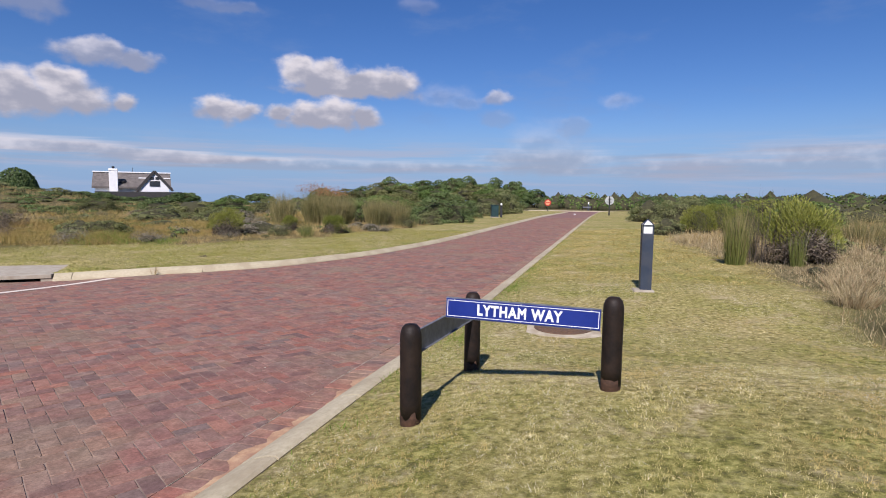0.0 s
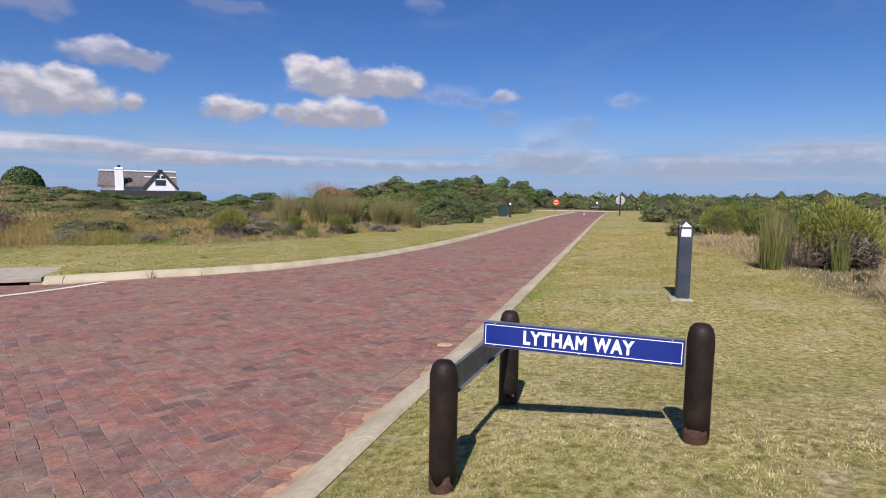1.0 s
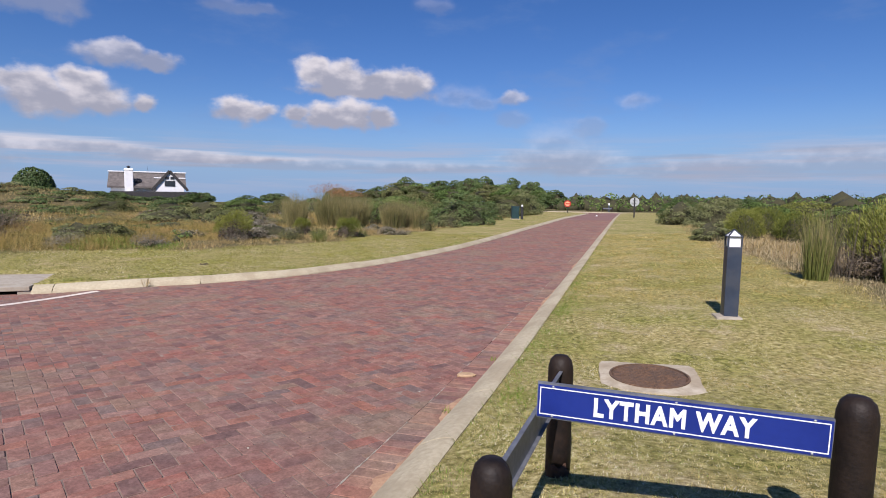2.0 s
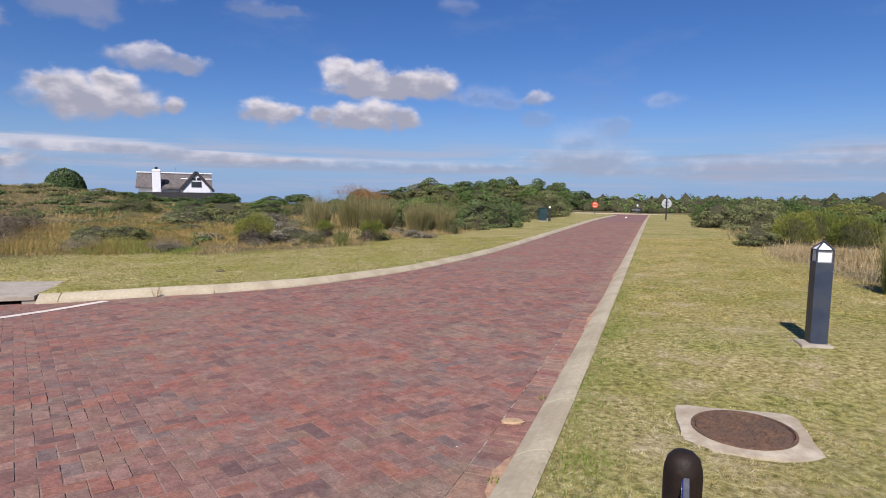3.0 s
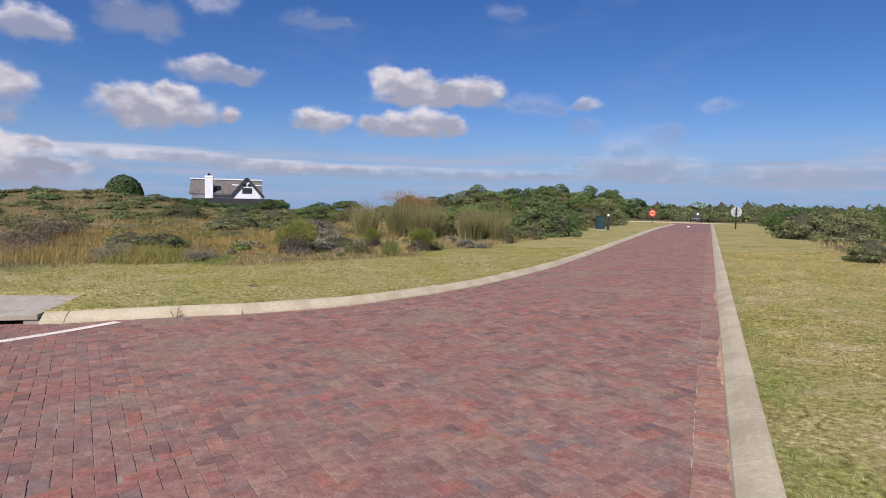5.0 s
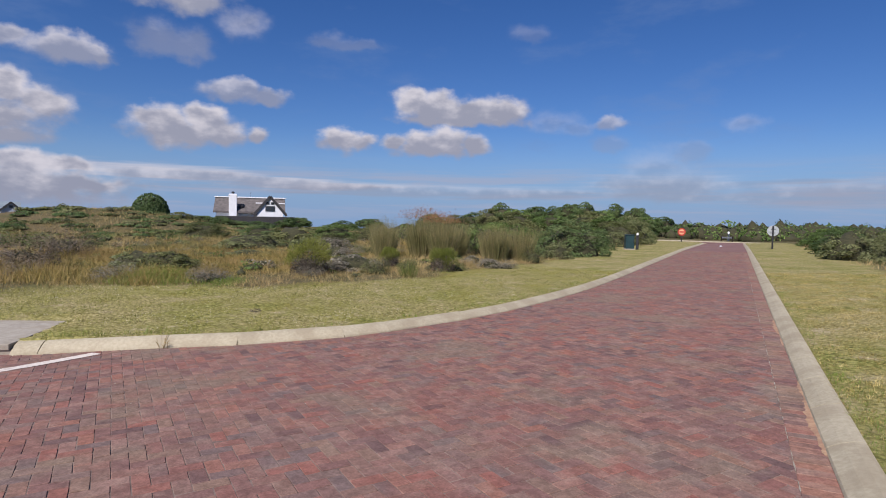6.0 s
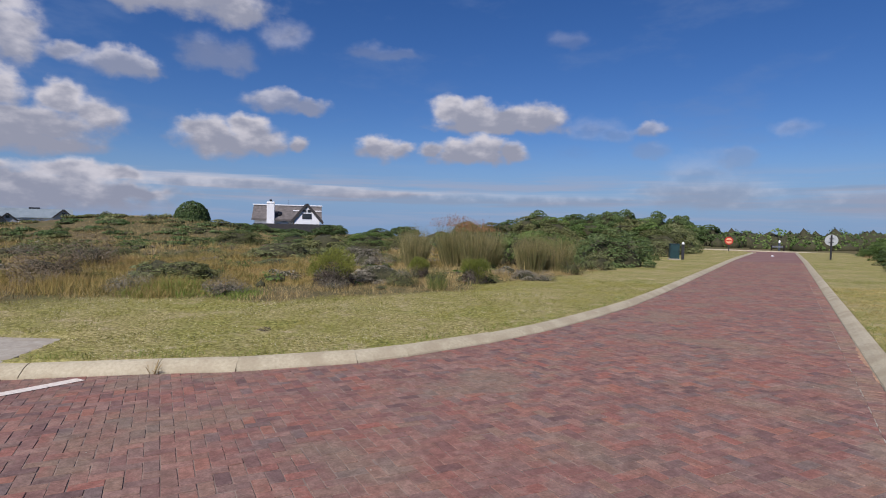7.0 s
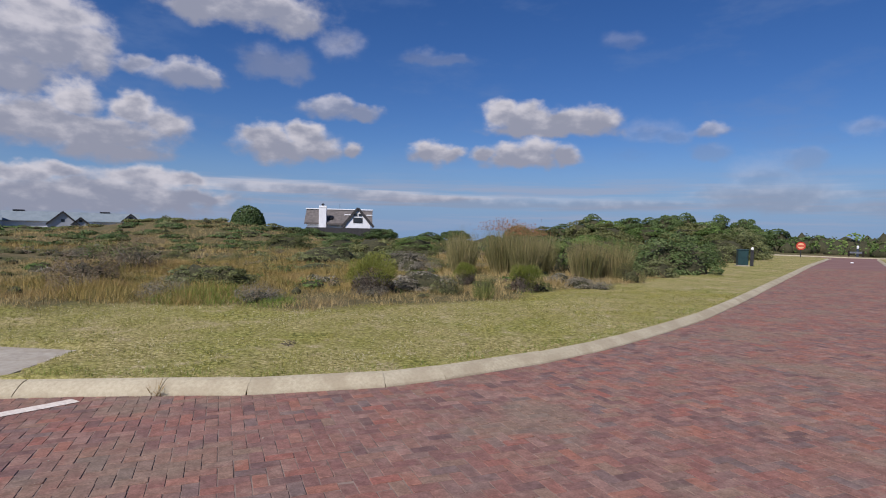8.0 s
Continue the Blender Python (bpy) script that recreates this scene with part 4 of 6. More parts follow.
# storm-water inlet let into the kerb, with its concrete cover slab
pi = Vector((float(np.interp(s_inlet, along, curve[:, 0])), float(np.interp(s_inlet, along, curve[:, 1]))))
pj = Vector((float(np.interp(s_inlet - 2.4, along, curve[:, 0])), float(np.interp(s_inlet - 2.4, along, curve[:, 1]))))
ax = (pj - pi).normalized()
inlet_yaw = math.degrees(math.atan2(ax.y, ax.x))
inlet = thing("storm_drain", pose(pi.x, pi.y, zf(pi.x, pi.y), 0, 0, inlet_yaw), "kerbside storm-water inlet with a flat pale concrete cover slab", "drain", kind="structure")
slab_z = -0.135 - 0.075 - zf(pi.x, pi.y)
bm = bmesh.new()
slab_face = bm.faces.new([bm.verts.new((x, y, slab_z)) for x, y in ((2.62, 0), (0.335, 0), (0.335, -1.66), (2.62, -2.0))])
up = bmesh.ops.extrude_face_region(bm, geom=[slab_face])
bmesh.ops.translate(bm, vec=(0, 0, 0.075), verts=[v for v in up["geom"] if isinstance(v, bmesh.types.BMVert)])
bmesh.ops.bevel(bm, geom=list(bm.edges), offset=0.008, segments=2, affect="EDGES", profile=0.6)
part("cover_slab", bm, m_conc, inlet)
part("side_block", box_bm(0.2, 0.34, 0.24, (0.42, -0.19, slab_z - 0.24), 0.008), m_conc, inlet)
part("side_block", box_bm(0.25, 0.34, 0.24, (2.5, -0.19, slab_z - 0.24), 0.008), m_conc, inlet)
# inner faces coloured near-black to paint the shade behind the opening
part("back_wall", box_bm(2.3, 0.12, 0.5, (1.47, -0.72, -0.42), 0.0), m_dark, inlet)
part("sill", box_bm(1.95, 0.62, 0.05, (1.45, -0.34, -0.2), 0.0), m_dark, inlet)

# painted line across the mouth of the side street
line = thing("painted_line", Matrix(), "worn white painted line across the brick paving", "road marking", kind="structure")
ly = np.arange(8.86, -3.0, -0.25)
lv, lf = [], []
for a, b in zip(ly, ly[1:]):
    k = len(lv)
    for yy in (a, b):
        xx = -9.55 - 0.105 * (8.86 - yy)
        for o in (-0.092, 0.092):
            lv.append((xx + o, yy, zf(xx + o, yy) + 0.0055))
    lf.append((k, k + 1, k + 3, k + 2))
part("line_paint", mesh_np("line_paint", lv, lf, m_white_line), None, line)

# ---- street name sign: three timber posts and two plates ----
PA, PB, PC = (-1.03, 2.86), (-0.97, 4.05), (0.03, 3.44)


def timber_post(base, top, r=0.06):
    z0 = gz(*base)
    o = thing("timber_post", pose(base[0], base[1], z0 - 0.03), "round-topped creosoted black timber post, worn brown at the foot", "post", "sign posts")
    h = top - z0 + 0.03
    bm = lathe_bm([(r * 1.0, 0.06), (r * 1.01, 0.16), (r * 0.99, h * 0.5), (r, h - 0.085), (r * 0.97, h - 0.055), (r * 0.82, h - 0.022), (r * 0.55, h - 0.004), (r * 0.1, h)], 22)
    for v in bm.verts:
        q = noise.noise(Vector((v.co.x * 14 + base[0] * 7, v.co.y * 14, v.co.z * 3)))
        v.co.x *= 1 + 0.03 * q; v.co.y *= 1 + 0.03 * q
    part("shaft", bm, m_post, o, smooth=True)
    bm = lathe_bm([(r * 0.9, -0.05), (r * 0.96, 0.03), (r * 1.0, 0.06), (r * 0.99, 0.10)], 22)
    for v in bm.verts:
        q = noise.noise(Vector((v.co.x * 30, v.co.y * 30, v.co.z * 10 + base[0])))
        v.co.z += 0.03 * q if v.co.z > 0.09 else 0
        v.co.x *= 1 + 0.05 * q
    part("foot", bm, m_post_base, o, "bare brown weathered timber foot", smooth=True)
    return o


timber_post(PA, 0.80); timber_post(PB, 0.785); timber_post(PC, 0.918)


def name_plate(m, length, height, lettered, label):
    """A folded metal plate in the local xz plane, facing -y."""
    o = thing("street_sign", m, label, "sign")
    bm = box_bm(length, 0.003, height, (length / 2, 0, 0), 0.0)
    part("plate", bm, m_alu, o, "bare grey metal backing plate")
    part("lip", box_bm(length, 0.016, 0.003, (length / 2, 0.008, height), 0.0), m_alu, o)
    part("lip", box_bm(length, 0.016, 0.003, (length / 2, 0.008, -0.003), 0.0), m_alu, o)
    face = part("face", box_bm(length - 0.006, 0.002, height - 0.006, (length / 2, -0.003, 0.003), 0.0), m_blue, o, "deep blue face")
    i, w = 0.012, 0.0035
    for n, sx, sz, x0, z0 in (("border", length - 2 * i, w, length / 2, i), ("border", length - 2 * i, w, length / 2, height - i - w), ("border", w, height - 2 * i, i, i), ("border", w, height - 2 * i, length - i, i)):
        part(n, box_bm(sx, 0.001, sz, (x0, -0.0048, z0), 0.0), m_white_vinyl, face, "thin white border line")
    for x0 in (length * 0.5, length * 0.94, length * 0.06):
        for z0 in (0.008, height - 0.008):
            part("rivet", lathe_bm([(0.004, 0), (0.004, 0.0015), (0.001, 0.003)], 8, m=pose(x0, -0.004, z0, 90)), m_signback, o)
    if lettered:
        cu = bpy.data.curves.new("lettering", "FONT")
        cu.body, cu.size, cu.extrude, cu.bevel_depth, cu.align_x, cu.space_character = "LYTHAM WAY", 0.1, 0.0006, 0.0040, "CENTER", 1.15
        tmp = bpy.data.objects.new("lettering_curve", cu)
        scene.collection.objects.link(tmp)
        bpy.context.view_layer.update()
        me = bpy.data.meshes.new_from_object(tmp.evaluated_get(bpy.context.evaluated_depsgraph_get()))
        bpy.data.objects.remove(tmp)
        xs = [v.co.x for v in me.vertices]; ys = [v.co.y for v in me.vertices]
        kx, ky = 0.522 / (max(xs) - min(xs)), 0.071 / (max(ys) - min(ys))
        me.transform(Matrix.Translation((length * 0.49, -0.005, height / 2 - 0.0355)) @ pose(0, 0, 0, 90) @ Matrix.Diagonal((kx, ky, 0.15, 1)) @ Matrix.Translation((-(max(xs) + min(xs)) / 2, -min(ys), 0)))
        me.materials.clear(); me.materials.append(m_white_vinyl)
        part("lettering", me, None, face, "bold white capital letters")
    return o


sa, sb = Vector((-0.985, 3.385, 0.733)), Vector((-0.035, 3.41, 0.713))
name_plate(Matrix.Translation(sa) @ Matrix.Rotation(math.atan2(sb.y - sa.y, sb.x - sa.x), 4, "Z") @ Matrix.Rotation(-math.atan2(sb.z - sa.z, 0.95), 4, "Y"), 0.945, 0.126, True, "blue street name plate with white letters LYTHAM WAY between timber posts")
ra, rb = Vector((PA[0] - 0.0, PA[1] + 0.05, 0.615)), Vector((PB[0], PB[1] - 0.05, 0.59))
name_plate(Matrix.Translation(ra) @ Matrix.Rotation(math.atan2(rb.y - ra.y, rb.x - ra.x), 4, "Z") @ Matrix.Rotation(math.atan2(0.025, 1.09), 4, "Y") @ pose(1.09, 0, 0, 0, 0, 180), 1.09, 0.13, False, "second name plate seen from its bare grey metal back")


# ---- bollard light, inspection cover ----
def bollard(x, y, yaw):
    o = thing("bollard_light", pose(x, y, gz(x, y), 0, 0, yaw), "slate-grey square bollard light with pyramid cap and white lens", "bollard light")
    part("footing", box_bm(0.29, 0.27, 0.07, (-0.03, -0.02, -0.05), 0.02), m_conc, o, "rough pale concrete footing")
    w = 0.16
    part("column", box_bm(w, w, 0.83, (0, 0, 0.015), 0.008), m_bollard, o)
    for sx in (-1, 1):
        for sy in (-1, 1):
            part("lantern_bar", box_bm(0.016, 0.016, 0.12, (sx * (w / 2 - 0.008), sy * (w / 2 - 0.008), 0.845), 0.002), m_bollard, o)
    part("lens", box_bm(w - 0.036, w - 0.036, 0.12, (0, 0, 0.845), 0.004), m_lens, o, "white diffusing lens block")
    part("lantern_rim", box_bm(w + 0.004, w + 0.004, 0.012, (0, 0, 0.962), 0.003), m_bollard, o)
    bm = bmesh.new()
    b4 = [bm.verts.new((sx * w * 0.44, sy * w * 0.44, 0.972)) for sx, sy in ((-1, -1), (1, -1), (1, 1), (-1, 1))]
    apex = bm.verts.new((0, 0, 1.045))
    bm.faces.new(list(reversed(b4)))
    for i in range(4):
        bm.faces.new((b4[i], b4[(i + 1) % 4], apex))
    part("cap_lens", bm, m_lens, o, "white pyramid-shaped lens")
    for sx, sy in ((-1, -1), (1, -1), (1, 1), (-1, 1)):
        p, q = Vector((sx * w * 0.45, sy * w * 0.45, 0.975)), Vector((0, 0, 1.052))
        mm = Matrix.Translation(p) @ (q - p).to_track_quat("Z", "Y").to_matrix().to_4x4()
        part("cap_rib", box_bm(0.012, 0.012, (q - p).length, (0, 0, 0), 0.0, m=mm), m_bollard, o)
    return o


bollard(0.505, 8.78, 6)

MH = (-0.47, 6.30)
mz = float(verge_z(*MH)[0]) - 0.012
cover = thing("manhole", pose(MH[0], MH[1], mz, 0.5, -1.5, 4), "rusty round iron manhole cover in a pale concrete surround", "manhole")
bm = bmesh.new()
n = 40
outer, inner, low = [], [], []
for i in range(n):
    a = 2 * math.pi * i / n
    c, s = math.cos(a), math.sin(a)
    k = 0.40 / max(abs(c), abs(s))
    k = min(k, 0.53) * (1 + 0.008 * math.sin(5 * a) + 0.008 * math.sin(11 * a + 1))
    outer.append(bm.verts.new((k * c, k * s, 0.018 + 0.006 * math.sin(3 * a))))
    low.append(bm.verts.new((k * c * 1.02, k * s * 1.02, -0.12)))
    inner.append(bm.verts.new((0.315 * c, 0.315 * s, 0.028)))
for i in range(n):
    j = (i + 1) % n
    bm.faces.new((outer[i], outer[j], inner[j], inner[i])); bm.faces.new((low[i], low[j], outer[j], outer[i]))
part("surround", bm, m_surround, cover, "pale concrete surround")
bm = lathe_bm([(0.322, -0.05), (0.322, 0.036), (0.305, 0.038), (0.303, 0.024), (0.296, 0.024), (0.296, -0.05)], 48)
part("rim", bm, m_iron, cover)
lid = part("lid", lathe_bm([(0.292, -0.04), (0.292, 0.026), (0.286, 0.029), (0.05, 0.029)], 48), m_iron, cover, "rust-brown cast iron lid with raised studs")
bm = bmesh.new()
for i in range(-7, 8):
    for j in range(-7, 8):
        x, y = i * 0.042 + (0.021 if j % 2 else 0), j * 0.037
        if math.hypot(x, y) < 0.262:
            box_bm(0.024, 0.012, 0.006, (0, 0, 0.028), 0.0, bm, pose(x, y, 0, 0, 0, 90 if (i + j) % 2 else 0))
tagged(part("studs", bm, m_iron, lid), kind="stuff")

st = thing("flat_stone", pose(-1.99, 6.03, zf(-1.99, 6.03), 0, 0, 20), "loose flat sandstone chip lying on the bricks", "stone")
bm = lathe_bm([(0.07, 0.0), (0.078, 0.012), (0.06, 0.022)], 9)
for v in bm.verts:
    v.co.x *= 1.15 + 0.25 * noise.noise(v.co * 30); v.co.y *= 0.7 + 0.2 * noise.noise(v.co * 25)
part("chip", bm, m_stone, st)

rp = random.Random(8)
cv2, cf2 = [], []
for i in range(90):
    x, y = rp.uniform(-8.5, -2.0), rp.uniform(3.5, 22)
    if road_dist(x, y)[0] > -0.05:
        continue
    r = rp.uniform(0.003, 0.009)
    k, z = len(cv2), zf(x, y)
    for q in range(5):
        a = q * 1.257 + rp.random()
        cv2.append((x + r * math.cos(a) * rp.uniform(0.7, 1.3), y + r * math.sin(a), z + 0.001))
    cv2.append((x, y, z + r * 0.8))
    for q in range(5):
        cf2.append((k + q, k + (q + 1) % 5, k + 5))
thing("gravel_chips", Matrix(), "scattered pale stone chips on the brick paving", "gravel", kind="stuff", data=mesh_np("gravel_chips", cv2, cf2, m_conc))
bm = bmesh.new()
for i in range(7):
    box_bm(0.007, 0.22 - 0.025 * i, 0.006, (0, 0, 0.012 + 0.003 * i), 0.0, bm, pose(0.04 * math.sin(i * 2.1), 0.03 * i - 0.1, 0, 3 * i, 0, 70 + 23 * math.sin(i * 1.7)))
part("twig", bm, m_twig, thing("fallen_twig", pose(-9.53, 11.49, float(verge_z(-9.53, 11.49)[0]), 0, 0, 10), "dark fallen twig lying on the mown lawn", "twig"))


def weed(x, y, n, h, mat, label):
    rs2 = np.random.default_rng(int(abs(x * 100)))
    a = rs2.uniform(0, 2 * np.pi, n)
    bm = bmesh.new()
    for i in range(n):
        p = Vector((0.03 * math.cos(a[i]), 0.03 * math.sin(a[i]), 0.0))
        tip = Vector((math.cos(a[i]) * h * rs2.uniform(0.2, 0.8), math.sin(a[i]) * h * rs2.uniform(0.2, 0.8), h * rs2.uniform(0.5, 1.0)))
        sd = Vector((-math.sin(a[i]), math.cos(a[i]), 0)) * 0.0028
        v = [bm.verts.new(q) for q in (p - sd, p + sd, (p + tip) * 0.5 + sd * 0.7 + Vector((0, 0, h * 0.1)), tip)]
        bm.faces.new(v[:3]); bm.faces.new((v[0], v[2], v[3]))
    o = thing("weed", pose(x, y, zf(x, y) + 0.002), label, "weed", "kerb weeds")
    part("blade_tuft", bm, mat, o)


weed(-9.05, 9.40, 11, 0.19, m_dry, "dry brown weed rooted in the kerb joint")
weed(-8.97, 9.43, 7, 0.13, m_dry, "small dry weed rooted in the kerb joint")
weed(-1.88, 6.62, 18, 0.05, m_lawn_green, "tiny green weed at the foot of the kerb")
weed(-1.87, 5.1, 14, 0.06, m_lawn_green, "tiny green weed at the foot of the kerb")


# ---- road signs, cabinet, far markers ----
def disc_bm(r, t, y=0.0, sides=32, z=0.0):
    return lathe_bm([(r - 0.004, 0), (r, 0.003), (r, t - 0.003), (r - 0.004, t)], sides, m=pose(0, y, z, 90))


def stop_sign(x, y):
    o = thing("stop_sign", pose(x, y, gz(x, y), 0, 0, 3), "round red and orange road sign on a short dark post", "road sign")
    part("post", lathe_bm([(0.05, -0.2), (0.05, 0.9), (0.045, 1.5)], 12), m_steel, o)
    plate = part("plate", disc_bm(0.43, 0.01, -0.06, 36, 1.15), m_red, o, "red rim plate")
    part("panel", disc_bm(0.30, 0.004, -0.071, 36, 1.15), m_orange, plate, "pale orange inner disc")
    part("legend", box_bm(0.52, 0.004, 0.16, (0, -0.078, 1.07), 0.0), m_red, plate, "red bar")
    return o


def sign_back(x, y):
    o = thing("road_sign", pose(x, y, gz(x, y), 0, 0, -4), "round road sign seen from its grey back on a dark post", "road sign")
    part("post", lathe_bm([(0.055, -0.2), (0.055, 1.0), (0.05, 1.62)], 12), m_steel, o)
    part("plate", disc_bm(0.37, 0.01, 0.07, 36, 1.27), m_signback, o, "grey metal back")
    part("bracket", box_bm(0.3, 0.03, 0.03, (0, 0.045, 1.36)), m_steel, o)
    part("bracket", box_bm(0.3, 0.03, 0.03, (0, 0.045, 1.12)), m_steel, o)
    return o


stop_sign(-8.18, 75.65)
sign_back(-0.25, 50.3)

cab = thing("service_cabinet", pose(-8.75, 43.3, gz(-8.75, 43.3), 0, 0, 20), "dark green metal service cabinet standing on the lawn", "cabinet")
part("plinth", box_bm(0.68, 0.6, 0.10, (0, 0, -0.04), 0.01), m_conc, cab)
part("body", box_bm(0.54, 0.5, 0.88, (0, 0, 0.05), 0.012), m_bin, cab)
part("lid", box_bm(0.60, 0.56, 0.05, (0, 0, 0.93), 0.015), m_bin, cab)
door = part("door", box_bm(0.48, 0.012, 0.8, (0, -0.255, 0.09), 0.004), m_bin, cab)
part("handle", box_bm(0.03, 0.03, 0.14, (0.2, -0.285, 0.5), 0.005), m_steel, door)
pole = thing("marker_post", pose(-8.28, 43.55, gz(-8.28, 43.55)), "black marker post with a white cap beside the cabinet", "post")
part("post", box_bm(0.16, 0.16, 1.0, (0, 0, -0.05), 0.01), m_steel, pole)
part("cap", lathe_bm([(0.075, 0.95), (0.085, 1.0), (0.06, 1.07), (0.01, 1.11)], 14), m_lens, pole, "white cap")

fx, fy = -3.6, 86.5
low = thing("low_sign", pose(fx, fy, gz(fx, fy)), "low dark timber sign frame with dull plate", "sign")
part("post", box_bm(0.16, 0.16, 0.8, (-0.65, 0, -0.1), 0.02), m_post, low)
part("post", box_bm(0.16, 0.16, 0.8, (0.65, 0, -0.1), 0.02), m_post, low)
part("plate", box_bm(1.2, 0.03, 0.2, (0, -0.06, 0.4), 0.0), m_alu, low, "dull metal plate")
lamp = thing("bollard_light", pose(fx + 0.15, fy + 1.6, gz(fx, fy + 1.6)), "far dark bollard light with a white lens", "bollard light")
part("column", box_bm(0.24, 0.24, 1.0, (0, 0, -0.05), 0.01), m_bollard, lamp)
part("lens", box_bm(0.2, 0.2, 0.2, (0, 0, 0.95), 0.02), m_lens, lamp)
part("cap", lathe_bm([(0.16, 1.15), (0.02, 1.3)], 4), m_lens, lamp)
chip = thing("pale_stone", pose(-3.7, 60.0, float(road_z(-3.7, 60))), "small pale stone lying on the road", "stone")
part("stone", lathe_bm([(0.1, 0.0), (0.13, 0.05), (0.07, 0.1)], 8), m_lens, chip)


# ---- houses ----
def roof_bm(length, half, z0, z1, over=0.3, thick=0.22, hip=0.0):
    """A gabled thatch or sheet roof; ridge along x."""
    bm = bmesh.new()
    rows = []
    for x in (-length / 2 - over, length / 2 + over):
        hx = x - math.copysign(hip, x)
        rows.append([bm.verts.new(p) for p in ((x, -half - over, z0 - over * 0.6), (x, -half - over, z0 - over * 0.6 + thick), (hx, 0, z1 + thick), (x, half + over, z0 - over * 0.6 + thick), (x, half + over, z0 - over * 0.6), (hx, 0, z1))])
    a, b = rows
    for i in range(6):
        j = (i + 1) % 6
        bm.faces.new((a[i], a[j], b[j], b[i]))
    bm.faces.new(list(reversed(a))); bm.faces.new(b)
    return bm


def gable_wall_bm(w, z0, z1, depth):
    """A gable block: rectangle to z0, triangle to z1; front at y = -depth."""
    bm = bmesh.new()
    rows = []
    for y in (-depth, depth):
        rows.append([bm.verts.new(p) for p in ((-w / 2, y, -2), (w / 2, y, -2), (w / 2, y, z0), (0, y, z1), (-w / 2, y, z0))])
    a, b = rows
    for i in range(5):
        j = (i + 1) % 5
        bm.faces.new((a[i], a[j], b[j], b[i]))
    bm.faces.new(list(reversed(a))); bm.faces.new(b)
    return bm


def thatched_house(x, y, z, yaw):
    o = thing("house", pose(x, y, z, 0, 0, yaw), "white rendered house with grey thatch roof and tall chimney", "house")
    L, H0, H1 = 8.95, 1.95, 3.75
    part("wall", box_bm(L, 5.0, H0 + 2.2, (0, 2.5, -2.0), 0.0), m_wall, o)
    part("roof", roof_bm(L, 2.75, H0, H1, 0.35, 0.25), m_thatch, o, "weathered grey thatch").location = (0, 2.5, 0)
    part("ridge_cap", box_bm(L + 0.9, 0.55, 0.16, (0, 2.5, H1 + 0.2), 0.05), m_wall, o, "white mortar ridge")
    ch = part("chimney", box_bm(1.05, 0.75, H1 + 2.65, (-2.25, -0.35, -2.0), 0.05), m_wall, o, "broad white rendered chimney stack")
    part("chimney_band", box_bm(1.13, 0.83, 0.14, (-2.25, -0.35, H1 + 0.36), 0.03), m_wall, ch)
    part("cowl", lathe_bm([(0.16, H1 + 0.63), (0.16, H1 + 0.8), (0.26, H1 + 0.85), (0.04, H1 + 1.0)], 12, m=Matrix.Translation((-2.25, -0.35, 0))), m_steel, ch)
    g = part("gable", gable_wall_bm(3.5, 1.95, 3.8, 1.6), m_wall, o, "white front gable")
    g.location = (2.75, 0.2, 0)
    for s in (-1, 1):
        p, q = Vector((s * 2.25, -1.66, 1.45)), Vector((0, -1.66, 4.15))
        mm = Matrix.Translation(p) @ (q - p).to_track_quat("Z", "Y").to_matrix().to_4x4()
        part("barge_board", box_bm(0.26, 0.34, (q - p).length, (0, 0, 0), 0.0, m=mm), m_beam, g, "dark verge of the thatch")
    r = part("gable_roof", roof_bm(3.6, 1.95, 1.8, 3.82, 0.3, 0.2), m_thatch, o)
    r.matrix_basis = pose(2.75, 0.6, 0, 0, 0, 90)
    for wx, wy, wz, sx, sz in ((0.0, -1.62, 2.05, 1.3, 0.75), (-0.33, -1.62, 3.0, 0.48, 0.36), (0.33, -1.62, 3.0, 0.48, 0.36)):
        w = part("window", box_bm(sx, 0.10, sz, (wx, wy + 0.01, wz), 0.0), m_beam, g)
        part("pane", box_bm(sx / 2 - 0.08, 0.02, sz - 0.12, (wx - sx / 4 + 0.01, wy - 0.05, wz + 0.06), 0.0), m_glass, w)
        part("pane", box_bm(sx / 2 - 0.08, 0.02, sz - 0.12, (wx + sx / 4 - 0.01, wy - 0.05, wz + 0.06), 0.0), m_glass, w)
    for wx in (1.2, 4.35):
        part("dormer_cap", box_bm(0.9, 0.5, 0.16, (wx, 1.3, 3.15), 0.03), m_wall, o, "white strip on the roof")
    bm = lathe_bm([(0.42, 0), (0.46, 0.1), (0.2, 0.42), (0.03, 0.5)], 14, m=pose(-1.2, 0.35, 2.55, 62))
    part("roof_vent", bm, m_steel, o, "dark round vent in the thatch")
    part("aerial", box_bm(0.04, 0.04, 0.75, (0.0, 2.4, H1 + 0.3)), m_steel, o)
    part("lean_to", box_bm(2.1, 1.6, 1.1, (-3.7, -0.8, -0.4), 0.05), m_wall, o)
    part("terrace_wall", box_bm(10.4, 0.4, 3.3, (0.9, -3.0, -2.0), 0.0), m_beam, o, "dark terrace wall")
    return o


HB = radians(45.3)
HD = 90.0
hx, hy = -HD * math.sin(HB), HD * math.cos(HB)
thatched_house(hx, hy, 0.22, 44.0)


def polar(deg, dist, eye=(-3.27, 6.5)):
    """A place by its bearing to the left of +y, from the walk's end."""
    return eye[0] - dist * math.sin(radians(deg)), eye[1] + dist * math.cos(radians(deg))


